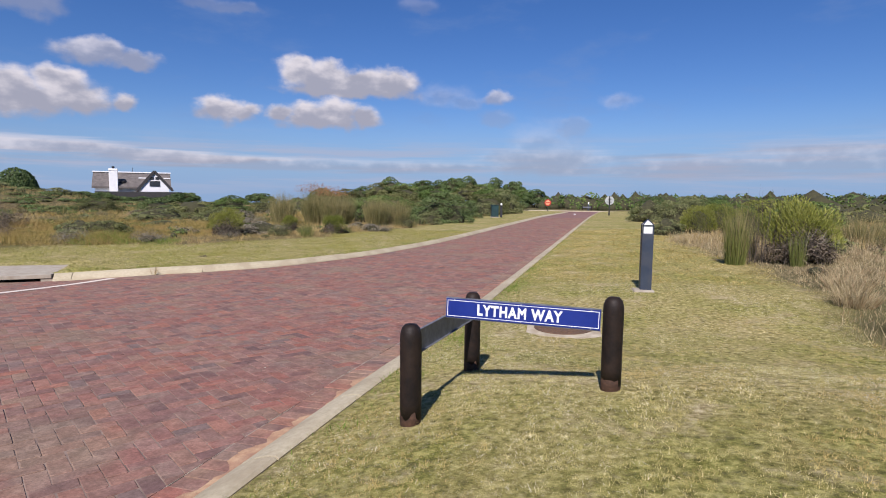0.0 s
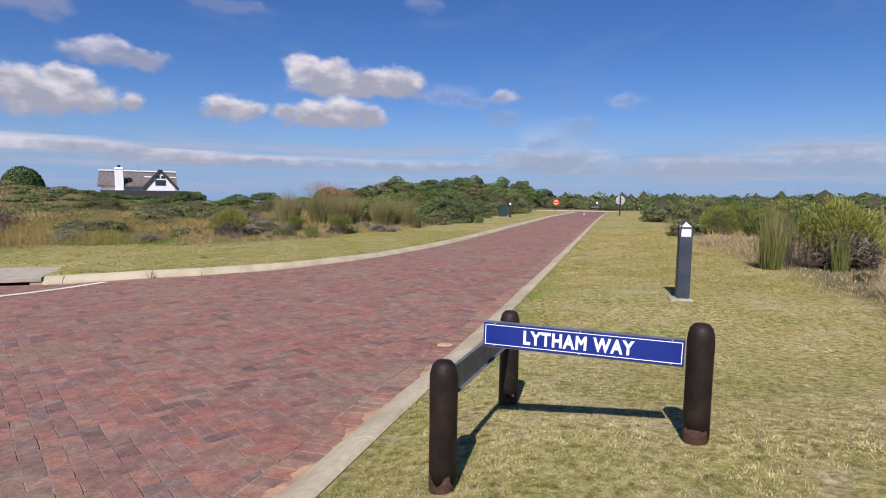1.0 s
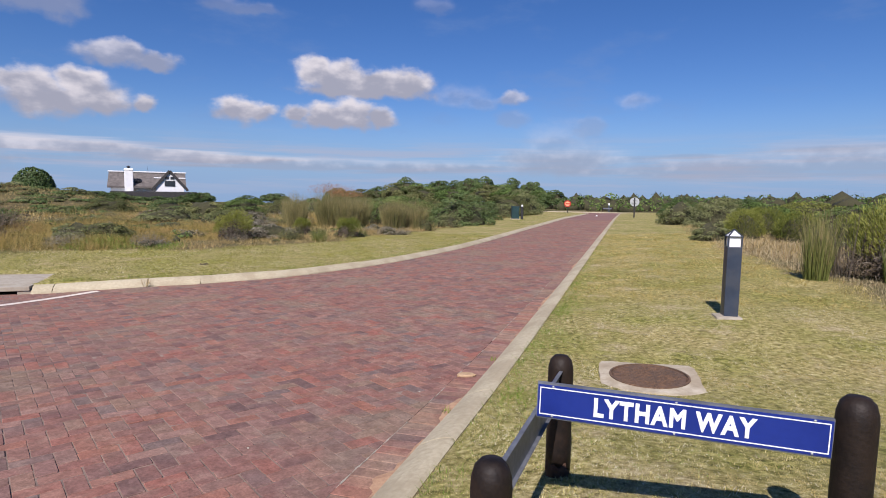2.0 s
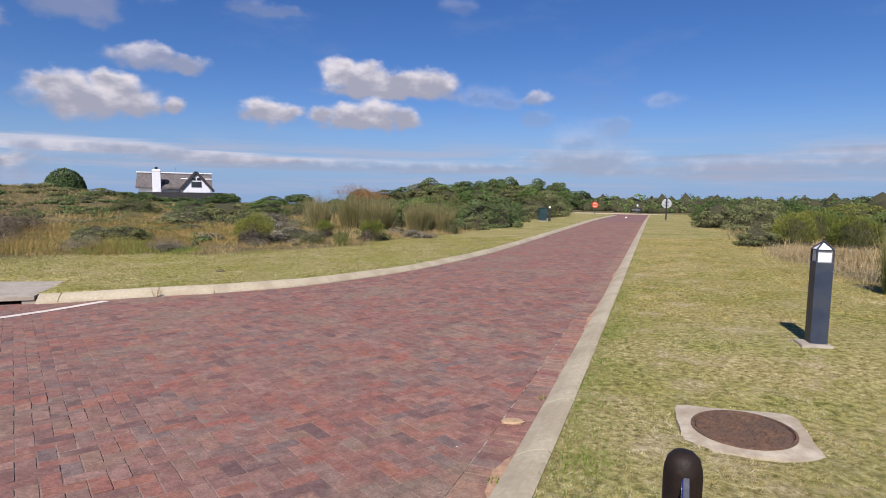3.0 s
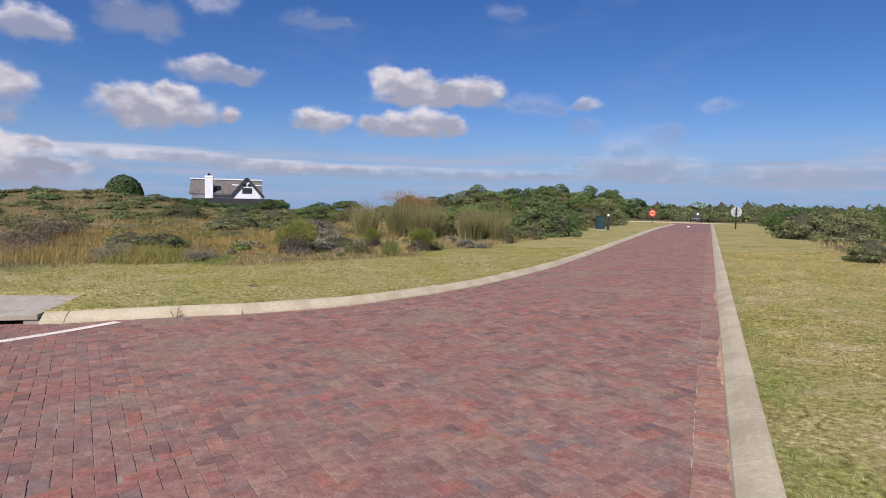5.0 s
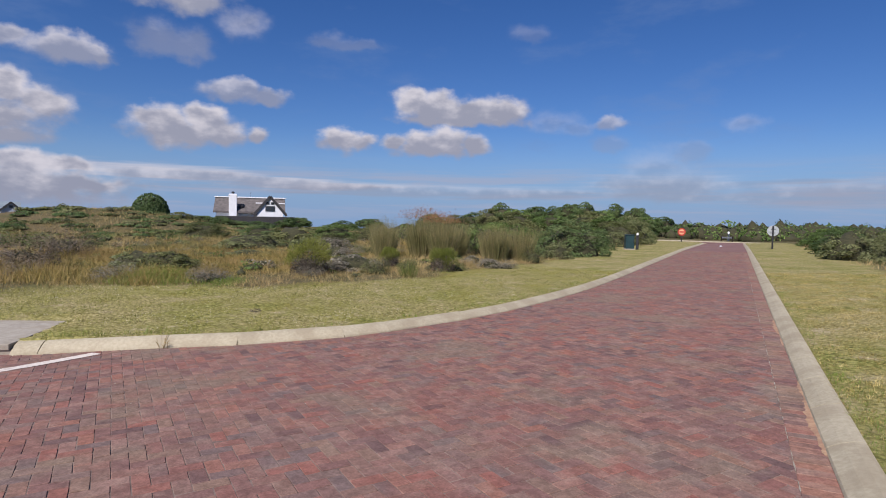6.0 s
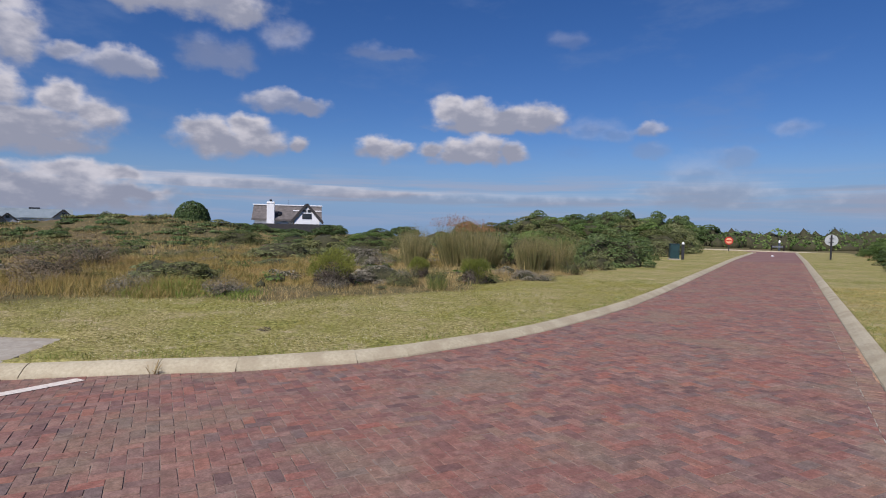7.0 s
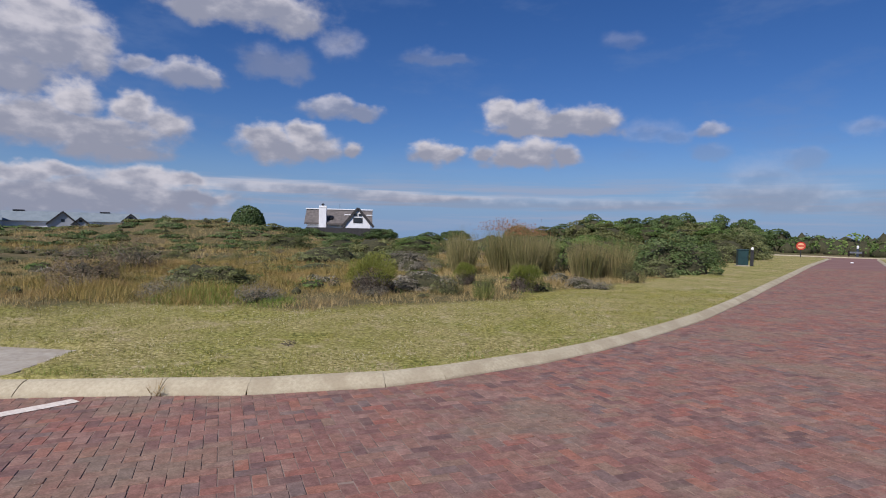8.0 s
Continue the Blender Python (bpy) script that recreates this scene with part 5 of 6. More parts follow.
def far_house(deg, dist, L, H0, H1, wings, label):
    """A long house with its ridge across the view and gabled wings in front: (along, half width, eaves, apex)."""
    px, py = polar(deg, dist)
    o = thing("house", pose(px, py, 0.2, 0, 0, deg), label, "house")
    part("wall", box_bm(L, 6.4, H0 + 4.0, (0, 0, -4.0)), m_wall, o)
    part("roof", roof_bm(L, 3.2, H0, H1, 0.4, 0.15), m_roofblue, o, "pale blue-grey sheet roof")
    part("ridge_vent", box_bm(2.2, 0.5, 0.3, (-L * 0.2, 0, H1 + 0.1)), m_steel, o)
    for along, half, h0, h1 in wings:
        w = part("wing", gable_wall_bm(half * 2, h0, h1, 1.5), m_gablegrey, o, "grey gabled wing")
        w.location = (along, -3.9, 0)
        r = part("wing_roof", roof_bm(5.0, half, h0, h1, 0.25, 0.12), m_roofblue, o)
        r.matrix_basis = pose(along, -2.9, 0, 0, 0, 90)
        for s in (-1, 1):
            p, q = Vector((s * (half + 0.3), -1.75, h0 - 0.3)), Vector((0, -1.75, h1 + 0.12))
            mm = Matrix.Translation(p) @ (q - p).to_track_quat("Z", "Y").to_matrix().to_4x4()
            part("barge_board", box_bm(0.3, 0.3, (q - p).length, (0, 0, 0), 0.0, m=mm), m_beam, w, "dark barge board")
        part("window", box_bm(0.7, 0.1, 0.6, (0, -1.5, h0 + 0.35)), m_glass, w)
    return o


far_house(66.6, 168, 10.5, 1.6, 3.55, ((3.6, 1.9, 1.8, 3.4),), "far house with a long pale sheet-metal roof and dark-edged gable")
far_house(71.95, 160, 19.2, 1.5, 3.45, ((4.3, 2.9, 0.9, 3.45), (7.7, 1.6, 0.9, 2.2)), "far house with pale metal roof and two dark-edged grey gables")
far_house(77.0, 155, 13.0, 1.5, 3.35, ((-3.0, 2.6, 0.9, 3.2),), "far pale-roofed house with white end wall")

# ---- planting ----
R = np.random.default_rng(11)


def unit(v):
    return v / np.maximum(np.linalg.norm(v, axis=1, keepdims=True), 1e-9)


def leaf_quads(centres, normals, size, aspect=0.5, rs=R):
    """Small leaf-shaped quads, one per centre, facing about along the normals."""
    n = len(centres)
    nrm = unit(normals + rs.normal(0, 0.55, (n, 3)))
    t = unit(np.cross(nrm, rs.normal(0, 1, (n, 3))))
    b = np.cross(nrm, t)
    s = (size * rs.uniform(0.6, 1.35, n))[:, None]
    c = centres
    v = np.stack((c - t * s, c - b * s * aspect + nrm * s * 0.15, c + t * s, c + b * s * aspect + nrm * s * 0.15), 1).reshape(-1, 3)
    return v, np.arange(n * 4).reshape(-1, 4)


def blade_tris(base, height, width, lean, rs=R, plain=False):
    """Grass blades: one bent strip of two triangles and a tip each."""
    n = len(base)
    a = rs.uniform(0, 2 * np.pi, n)
    side = np.stack((np.cos(a), np.sin(a), np.zeros(n)), 1) * (width / 2)[:, None]
    b = a + rs.normal(np.pi / 2, 0.5, n)
    out = np.stack((np.cos(b), np.sin(b), np.zeros(n)), 1) * (height * lean)[:, None]
    up = np.stack((np.zeros(n), np.zeros(n), height), 1)
    if plain:
        v = np.stack((base - side, base + side, base + out + up), 1).reshape(-1, 3)
        return v, np.arange(n * 3).reshape(-1, 3)
    m = base + out * 0.42 + up * 0.6
    v = np.stack((base - side, base + side, m + side * 0.7, m - side * 0.7, base + out + up), 1).reshape(-1, 3)
    k = np.arange(n)[:, None] * 5
    return v, np.concatenate((k + [0, 1, 2], k + [0, 2, 3], k + [3, 2, 4]), 0)


def dome_points(n, r, h, rs, lumps, low=0.0):
    """Points spread over a lumpy dome (ellipsoid cap) with outward normals."""
    d = unit(rs.normal(0, 1, (n, 3)))
    d[:, 2] = np.abs(d[:, 2]) * (1 - low) - low * rs.uniform(0, 0.5, n)
    d = unit(d)
    k = np.full(n, 0.80)
    for c, w, s in lumps:
        k = np.maximum(k, 0.80 + s * np.exp(-((d - c) ** 2).sum(1) / w))
    p = d * k[:, None] * np.array([r, r, h])
    return p, unit(d / np.array([r, r, h]))


def clump_points(n, r, h, rs, k, rc, low=0.2):
    """Points over k small rounded clumps that sit on a dome, with the clumps' own outward normals."""
    c, _ = dome_points(k, r * 0.76, h * 0.79, rs, [(unit(rs.normal(0, 1, (1, 3)))[0], 0.3, 0.25) for _ in range(5)], low)
    c = c / 0.80 * 0.98
    size = rc * rs.uniform(0.65, 1.35, k)
    q = rs.integers(0, k, n)
    d = unit(rs.normal(0, 1, (n, 3)) + 0.7 * unit(c)[q] + np.array([0, 0, 0.25]))
    p = c[q] + d * (size[q] * rs.uniform(0.86, 1.04, n))[:, None] * np.array([1, 1, 0.8 * h / (r * 1.5)])
    ok_ = np.linalg.norm(p / np.array([r, r, h]), axis=1) > 0.70
    return p[ok_], d[ok_]


def shrub_mesh(seed, leaves=2600, leaf=0.035, r=0.5, h=0.6, depth=0.28, lift=0.12, aspect=0.5, lumps_n=14, tight=1.0):
    rs = np.random.default_rng(seed)
    if tight < 0.9 and depth < 0.4:
        p, nrm = clump_points(leaves, r, h, rs, lumps_n, 0.16 if lumps_n < 40 else 0.13)
        p[:, 2] += lift * 0.5
        ok_ = p[:, 2] > 0.02
        return leaf_quads(p[ok_], nrm[ok_] * 1.4, leaf, aspect, rs)
    lumps = [(unit(np.array([[rs.normal(), rs.normal(), abs(rs.normal()) * 0.9]]))[0], rs.uniform(0.06, 0.2) * tight, rs.uniform(0.12, 0.36)) for _ in range(lumps_n)]
    p, nrm = dome_points(leaves, r, h, rs, lumps, 0.25)
    p = p * (1 - depth * rs.random(leaves) ** 2)[:, None]
    p[:, 2] += lift
    p = p[p[:, 2] > 0.02 * h]
    nrm = nrm[:len(p)]
    return leaf_quads(p, unit(p - np.array([0, 0, lift])) + np.array([0, 0, 0.35]), leaf, aspect, rs)


# solid lumpy filler for a crown; its dark colour paints the shaded inside
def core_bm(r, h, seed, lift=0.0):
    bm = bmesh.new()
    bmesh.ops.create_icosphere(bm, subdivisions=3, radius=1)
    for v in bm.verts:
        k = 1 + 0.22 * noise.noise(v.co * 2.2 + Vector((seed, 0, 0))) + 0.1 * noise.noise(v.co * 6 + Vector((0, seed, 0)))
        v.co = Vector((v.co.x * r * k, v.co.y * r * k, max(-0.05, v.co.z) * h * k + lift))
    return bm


def stems_bm(h, seed, n=9, thick=0.012):
    """Bare forking stems that rise from one root and spread into the crown."""
    rs = random.Random(seed)
    bm = bmesh.new()
    for i in range(n):
        a = 2 * math.pi * (i + rs.random()) / n
        p, d = Vector((0.03 * math.cos(a), 0.03 * math.sin(a), -0.03)), Vector((math.cos(a) * rs.uniform(0.3, 0.9), math.sin(a) * rs.uniform(0.3, 0.9), 1)).normalized()
        L, rad, prev = h * rs.uniform(0.7, 0.95), thick, None
        for s in range(5):
            ring = [bm.verts.new(p + Vector((rad * math.cos(k * 2.094), rad * math.sin(k * 2.094), 0))) for k in range(3)]
            if prev:
                for k in range(3):
                    bm.faces.new((prev[k], prev[(k + 1) % 3], ring[(k + 1) % 3], ring[k]))
            prev = ring
            p = p + d * (L / 4)
            d = (d + Vector((rs.uniform(-0.3, 0.3), rs.uniform(-0.3, 0.3), 0.05))).normalized()
            rad *= 0.72
    return bm


templates = {}


def shrub_template(kind, variant, style):
    key = (kind, variant, style)
    if key in templates:
        return templates[key]
    seed = 100 + 17 * variant + len(kind) * 7 + len(style)
    if style == "round":      # dense rounded bush
        v, f = shrub_mesh(seed, 3000, 0.027, 0.5, 0.80, 0.26, 0.1, lumps_n=30, tight=0.6)
        core, stem = (0.40, 0.70), None
    elif style == "big":      # tall broad coastal thicket bush
        v, f = shrub_mesh(seed, 8000, 0.016, 0.5, 0.80, 0.20, 0.06, lumps_n=60, tight=0.35)
        core, stem = (0.37, 0.60), None
    elif style == "open":     # loose twiggy bush
        v, f = shrub_mesh(seed, 2700, 0.020, 0.5, 0.78, 0.6, 0.16, 0.35, lumps_n=40, tight=0.5)
        core, stem = (0.24, 0.40), 34
    else:                     # feathery upright, or the same above a dead skirt
        rs = np.random.default_rng(seed)
        n = 9000 if style == "skirted" else 5600
        lumps = [(unit(np.array([[rs.normal(), rs.normal(), abs(rs.normal())]]))[0], rs.uniform(0.08, 0.2), rs.uniform(0.1, 0.3)) for _ in range(12)]
        base, nrm2 = dome_points(n, 0.46, 0.74, rs, lumps, 0.1)
        base = base * (1 - 0.35 * rs.random(n) ** 1.5)[:, None] + np.array([0, 0, 0.14])
        if style == "skirted":
            ok_ = base[:, 2] > 0.42 + 0.16 * np.sin(base[:, 0] * 9) * np.sin(base[:, 1] * 8 + 1) + rs.normal(0, 0.07, n)
            base, nrm2 = base[ok_], nrm2[ok_]
            n = len(base)
        tip = unit(nrm2 * 0.6 + np.array([0, 0, 0.9]) + rs.normal(0, 0.3, (n, 3)))
        w = rs.uniform(0.003, 0.006, n)
        ln = rs.uniform(0.035, 0.08, n)
        side = unit(np.cross(tip, rs.normal(0, 1, (n, 3)))) * w[:, None]
        v = np.stack((base - side * 0.5, base + tip * ln[:, None] * 0.55 - side, base + tip * ln[:, None], base + tip * ln[:, None] * 0.55 + side), 1).reshape(-1, 3)
        f = np.arange(n * 4).reshape(-1, 4)
        core, stem = (0.33, 0.62), 14
    crown = mesh_np("crown", v, f, m_leaf[kind])
    if style == "skirted":
        rs = np.random.default_rng(seed + 3)
        sp, _ = dome_points(2600, 0.42, 0.62, rs, [], 0.3)
        sp = sp * (1 - 0.6 * rs.random(len(sp)) ** 1.3)[:, None] + np.array([0, 0, 0.1])
        sp = sp[(sp[:, 2] > 0.02) & (sp[:, 2] < 0.60)]
        sv2, sf2 = leaf_quads(sp, sp + np.array([0, 0, 0.2]), 0.036, 0.16, rs)
        templates[key] = (crown, mesh_np("dead_skirt", sv2, sf2, m_skirt), mesh_bm("stem", stems_bm(0.62, seed, 40), m_twig_pale))
        return templates[key]
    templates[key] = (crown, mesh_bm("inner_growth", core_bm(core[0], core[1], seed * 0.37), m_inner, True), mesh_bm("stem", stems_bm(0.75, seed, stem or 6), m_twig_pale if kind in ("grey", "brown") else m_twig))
    return templates[key]


LABELS = {"green": "fresh green leafy coastal shrub", "dark": "dense dark green coastal shrub", "olive": "olive-green rounded heath bush", "bright": "bright yellow-green feathery shrub",
          "grey": "low silvery grey heath bush", "brown": "dry brown twiggy bush", "sage": "grey-green sage-like heath bush"}
shrub_no = 0


def shrub(x, y, width, height, kind, style="round", note=" in the heath", z=None):
    global shrub_no
    shrub_no += 1
    crown, core, stem = shrub_template(kind, shrub_no % 3, style)
    rs = random.Random(shrub_no)
    o = thing("shrub", pose(x, y, (gz(x, y) if z is None else z) - 0.03, rs.uniform(-4, 4), rs.uniform(-4, 4), rs.uniform(0, 360)) @ Matrix.Diagonal((width, width * rs.uniform(0.85, 1.1), height, 1)), LABELS[kind] + note, "shrub", "heath shrubs")
    part("crown", crown, None, o); part(core.name.split(".")[0], core, None, o); part("stem", stem, None, o)
    return o


def reed_clump(x, y, spread, height, n, mat, tips, label, seed, lean=0.13):
    rs = np.random.default_rng(seed)
    o = thing("reed_clump", pose(x, y, gz(x, y) - 0.03), label, "reeds", "reed clumps")
    a, q = rs.uniform(0, 2 * np.pi, n), np.sqrt(rs.random(n))
    base = np.stack((np.cos(a) * q * spread * 0.34, np.sin(a) * q * spread * 0.34, np.zeros(n)), 1)
    hgt = height * (rs.uniform(0.55, 1.0, n) ** 0.8 * (1 - 0.25 * q) if height > 1.85 else rs.uniform(0.4, 1.05, n) * (1 - 0.3 * q))
    v, f = blade_tris(base, hgt, rs.uniform(0.004, 0.008, n) * (1 + height * 0.2), np.abs(rs.normal(0, lean, n)), rs)
    out = np.repeat(np.stack((np.cos(a) * q, np.sin(a) * q, np.zeros(n)), 1) * spread * 0.42, 5, 0)
    v[:, :2] += (out * (v[:, 2] / height)[:, None])[:, :2]
    part("stem_tuft", mesh_np("stem_tuft", v, f, mat), None, o)
    if tips:
        top = v.reshape(-1, 5, 3)[:, 4]
        pick = top[hgt > np.quantile(hgt, 0.72)]
        pick = np.repeat(pick, 2, 0) + rs.normal(0, 0.012, (len(pick) * 2, 3)) * np.array([1, 1, 3]) - np.array([0, 0, 0.03])
        lv2, lf2 = leaf_quads(pick, rs.normal(0, 1, (len(pick), 3)) * np.array([1, 1, 0.2]), 0.032, 0.25, rs)
        tagged(part("plume_haze", mesh_np("plume_haze", lv2, lf2, m_reed_tip), None, o, "rust-brown seed plumes"), kind="stuff")
    return o


# single shrubs beside the lawn, by bearing and distance where they stand
shrub(-12.4, 16.15, 1.6, 1.08, "bright", "skirted")
shrub(-10.35, 19.75, 1.12, 0.92, "bright", "skirted")
shrub(-12.25, 19.8, 0.9, 0.85, "bright", "skirted")
shrub(-10.9, 18.6, 0.7, 0.62, "olive", "open")
shrub(-11.3, 17.6, 0.95, 0.62, "olive", "open")
shrub(-16.9, 22.6, 1.8, 0.9, "grey", "round")
shrub(-16.0, 22.8, 1.2, 0.6, "grey", "open")
shrub(-10.95, 23.2, 0.9, 0.46, "grey", "round")
shrub(-9.85, 22.2, 0.8, 0.42, "grey", "round")
shrub(-9.3, 22.4, 0.9, 0.42, "grey", "open")
shrub(-9.5, 25.8, 1.1, 0.98, "olive", "open")
shrub(-9.65, 29.6, 1.4, 0.9, "sage", "round")
shrub(-12.4, 28.6, 3.3, 2.1, "green", "big")
shrub(-10.2, 33.5, 3.9, 2.15, "dark", "big")
shrub(-13.6, 34.0, 3.5, 2.3, "green", "big")
shrub(-14.5, 38.0, 4.0, 2.4, "olive", "big")
shrub(-11.0, 41.0, 3.0, 1.9, "dark", "big")
shrub(-10.6, 48.0, 2.6, 1.5, "sage", "round")
shrub(-11.4, 53.0, 4.0, 2.6, "olive", "big")
shrub(-11.2, 58.5, 4.4, 3.0, "sage", "big")
shrub(-11.6, 64.0, 3.6, 2.6, "dark", "big")
shrub(-11.8, 68.5, 3.2, 2.0, "olive", "big")
shrub(-15.0, 12.6, 1.3, 0.45, "grey", "open")
shrub(-13.2, 13.6, 1.1, 0.42, "grey", "open")
shrub(-18.0, 12.2, 1.9, 1.1, "brown", "open")
shrub(-20.6, 14.6, 1.7, 1.3, "brown", "open")
shrub(-16.8, 11.6, 1.2, 0.6, "brown", "open")
shrub(-21.5, 22.5, 2.6, 0.9, "sage", "round")
shrub(-24.0, 25.5, 3.0, 1.0, "sage", "round")
shrub(-19.0, 24.0, 2.0, 0.9, "sage", "round")
shrub(-26.5, 31.0, 3.0, 1.4, "olive", "round")
shrub(-31.0, 33.0, 3.2, 1.5, "dark", "big")
shrub(-34.5, 31.0, 3.4, 1.5, "olive", "big")
shrub(-29.0, 38.0, 3.4, 1.5, "green", "big")
shrub(-24.5, 36.5, 2.8, 1.5, "olive", "big")
shrub(-22.0, 40.0, 3.0, 1.6, "dark", "big")
shrub(1.95, 22.2, 1.3, 0.75, "sage", "round")
shrub(3.1, 22.8, 1.9, 1.35, "bright", "feather")
shrub(4.5, 22.0, 1.9, 1.3, "bright", "feather")
shrub(5.6, 20.8, 1.7, 1.1, "bright", "feather")
shrub(4.0, 24.5, 2.0, 1.4, "bright", "feather")
shrub(6.6, 22.8, 1.9, 1.2, "olive", "feather")
shrub(3.65, 12.9, 1.9, 1.5, "bright", "skirted")
shrub(3.2, 12.9, 0.9, 0.8, "brown", "open")
shrub(3.9, 13.1, 1.0, 0.8, "brown", "open")
shrub(2.2, 36.0, 2.6, 1.6, "sage", "round")
shrub(3.6, 33.0, 2.6, 1.7, "sage", "big")
shrub(5.8, 33.5, 3.2, 1.8, "green", "big")
shrub(2.6, 42.0, 3.0, 1.7, "dark", "big")
shrub(5.0, 40.0, 3.2, 1.8, "sage", "big")
shrub(8.6, 30.0, 3.0, 1.7, "green", "big")
shrub(8.3, 36.0, 3.4, 1.9, "bright", "big")
shrub(3.4, 50.0, 3.4, 1.8, "green", "big")
shrub(7.0, 47.0, 3.4, 2.0, "dark", "big")
shrub(4.0, 60.0, 4.0, 2.0, "green", "big")
shrub(8.2, 13.6, 1.8, 0.6, "grey", "round")
shrub(10.5, 16.5, 2.0, 0.6, "grey", "round")
shrub(7.0, 16.6, 1.4, 0.7, "olive", "open")
rb = random.Random(77)
for k in range(74):
    x, y = rb.uniform(-34, -11.5), rb.uniform(13, 40)
    if lawn_mask(x, y)[0] > 0.1 or math.hypot(x + 13, y - 25) < 3.0:
        continue
    kind = rb.choice(("olive", "grey", "sage", "brown", "olive", "sage"))
    shrub(x, y, rb.uniform(0.6, 1.6), rb.uniform(0.3, 0.65), kind, rb.choice(("open", "round", "open")))
for k in range(14):
    x, y = rb.uniform(4.5, 16), rb.uniform(9, 26)
    shrub(x, y, rb.uniform(0.6, 1.5), rb.uniform(0.3, 0.65), rb.choice(("olive", "grey", "sage", "brown")), rb.choice(("open", "round")))
REED, RUSTY = "dense clump of upright brown-green restio reeds", "dense clump of upright reeds with rusty plumes"
reed_clump(-13.7, 24.5, 1.5, 2.25, 1700, m_reed, True, RUSTY, 40)
reed_clump(-12.6, 24.0, 1.2, 2.05, 1400, m_reed, True, RUSTY, 41)
reed_clump(-13.2, 26.0, 1.6, 2.1, 1400, m_reed, False, REED, 42)
reed_clump(-14.6, 23.0, 1.0, 1.9, 900, m_reed, False, REED, 43)
reed_clump(-11.0, 25.5, 1.3, 1.9, 1400, m_reed, False, REED, 44)
reed_clump(-10.3, 26.5, 1.3, 1.9, 1000, m_reed, False, REED, 45)
reed_clump(-15.6, 24.5, 1.3, 2.0, 900, m_reed, False, REED, 46)
reed_clump(-10.2, 17.5, 0.6, 0.6, 250, m_reed_g, False, REED, 47)
reed_clump(2.38, 12.4, 0.5, 1.35, 420, m_reed_g, False, REED, 48)
reed_clump(2.42, 12.5, 0.5, 1.6, 380, m_reed, False, REED, 49)
reed_clump(3.45, 12.3, 0.34, 1.0, 160, m_reed_g, False, REED, 50)
reed_clump(2.8, 13.6, 0.6, 1.5, 260, m_reed, False, REED, 51)
reed_clump(6.6, 18.2, 1.2, 1.3, 700, m_reed, False, REED, 52)
reed_clump(5.6, 18.8, 1.0, 1.35, 600, m_reed, False, REED, 53)
reed_clump(7.8, 19.0, 1.2, 1.2, 600, m_reed, False, REED, 54)
for k, (x, y, s, h) in enumerate(((3.25, 6.9, 0.8, 0.62), (3.7, 7.7, 0.8, 0.55), (3.0, 8.3, 0.6, 0.4), (3.3, 9.4, 0.7, 0.4), (4.2, 8.8, 0.9, 0.5), (3.9, 6.2, 0.9, 0.6))):
    tuft = reed_clump(x, y, s, h, 700, m_pale, False, "pale straw-dry grass tussock at the edge of the verge", 120 + k, 0.45)
    tagged(tuft, category="grass tussock", group="dry tussocks")
for k, (x, y, s, h) in enumerate(((2.75, 12.6, 0.9, 2.0), (3.0, 12.9, 0.8, 1.9))):
    reed_clump(x, y, s, h, 30, m_twig, False, "thin bare dead stems standing above a shrub", 90 + k, 0.1)


# ---- trees on the rise and round the house ----
def tree_template(seed, kind, ragged=1.0):
    rs = np.random.default_rng(seed)
    if ragged > 0.5:
        p, nrm = clump_points(5000, 0.48, 0.60, rs, 46, 0.15, 0.3)
    else:
        p, nrm = dome_points(5000, 0.56, 0.68, rs, [], 0.3)
        p = p * rs.uniform(0.93, 1.02, len(p))[:, None]
    p = p + np.array([0, 0, 0.34])
    v, f = leaf_quads(p, nrm, 0.026, 0.6, rs)
    crown = mesh_np("crown", v, f, m_leaf[kind])
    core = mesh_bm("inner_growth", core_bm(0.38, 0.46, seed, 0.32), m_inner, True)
    bm = stems_bm(0.7, seed, 5, 0.035)
    return crown, core, mesh_bm("trunk", bm, m_twig)


tree_t = [tree_template(s, k) for s, k in ((1, "dark"), (2, "green"), (3, "dark"), (4, "olive"))] + [tree_template(5, "dark", 0.12)]


def tree(x, y, w, h, which, label="dense round-crowned dark green coastal tree", group="trees on the rise", z=None):
    crown, core, trunk = tree_t[which]
    rs = random.Random(int(x * 13 + y * 7))
    o = thing("tree", pose(x, y, gz(x, y) - 0.1 if z is None else z, 0, 0, rs.uniform(0, 360)) @ Matrix.Diagonal((w, w, h * (1.22 if group == "trees on the rise" else 1.0), 1)), label, "tree", group)
    part("crown", crown, None, o); part("inner_growth", core, None, o); part("trunk", trunk, None, o)


def tree_at(deg, dist, w, h, k, *rest):
    """A tree by its bearing to the left of +y and its distance from the start."""
    tree(-dist * math.sin(radians(deg)), dist * math.cos(radians(deg)), w, h, k, *rest)


tree_at(24.6, 115, 6, 2.8, 0)
tree_at(23.0, 112, 5.5, 3.2, 3)
tree_at(21.9, 114, 5.5, 4.1, 0)
tree_at(20.4, 110, 5, 3.5, 1)
tree_at(18.6, 115, 5.6, 4.3, 2)
tree_at(17.0, 112, 5, 3.7, 0)
tree_at(15.5, 113, 5.6, 4.7, 2)
tree_at(14.2, 112, 5, 4.3, 0)
tree_at(12.6, 108, 5, 3.7, 1)
tree_at(11.6, 113, 5.2, 4.4, 0)
tree_at(9.5, 113, 4.6, 4.6, 2)
tree_at(8.5, 110, 4.6, 3.0, 1)
tree_at(20.5, 95, 5.5, 2.6, 3)
tree_at(17.3, 92, 6, 2.6, 1)
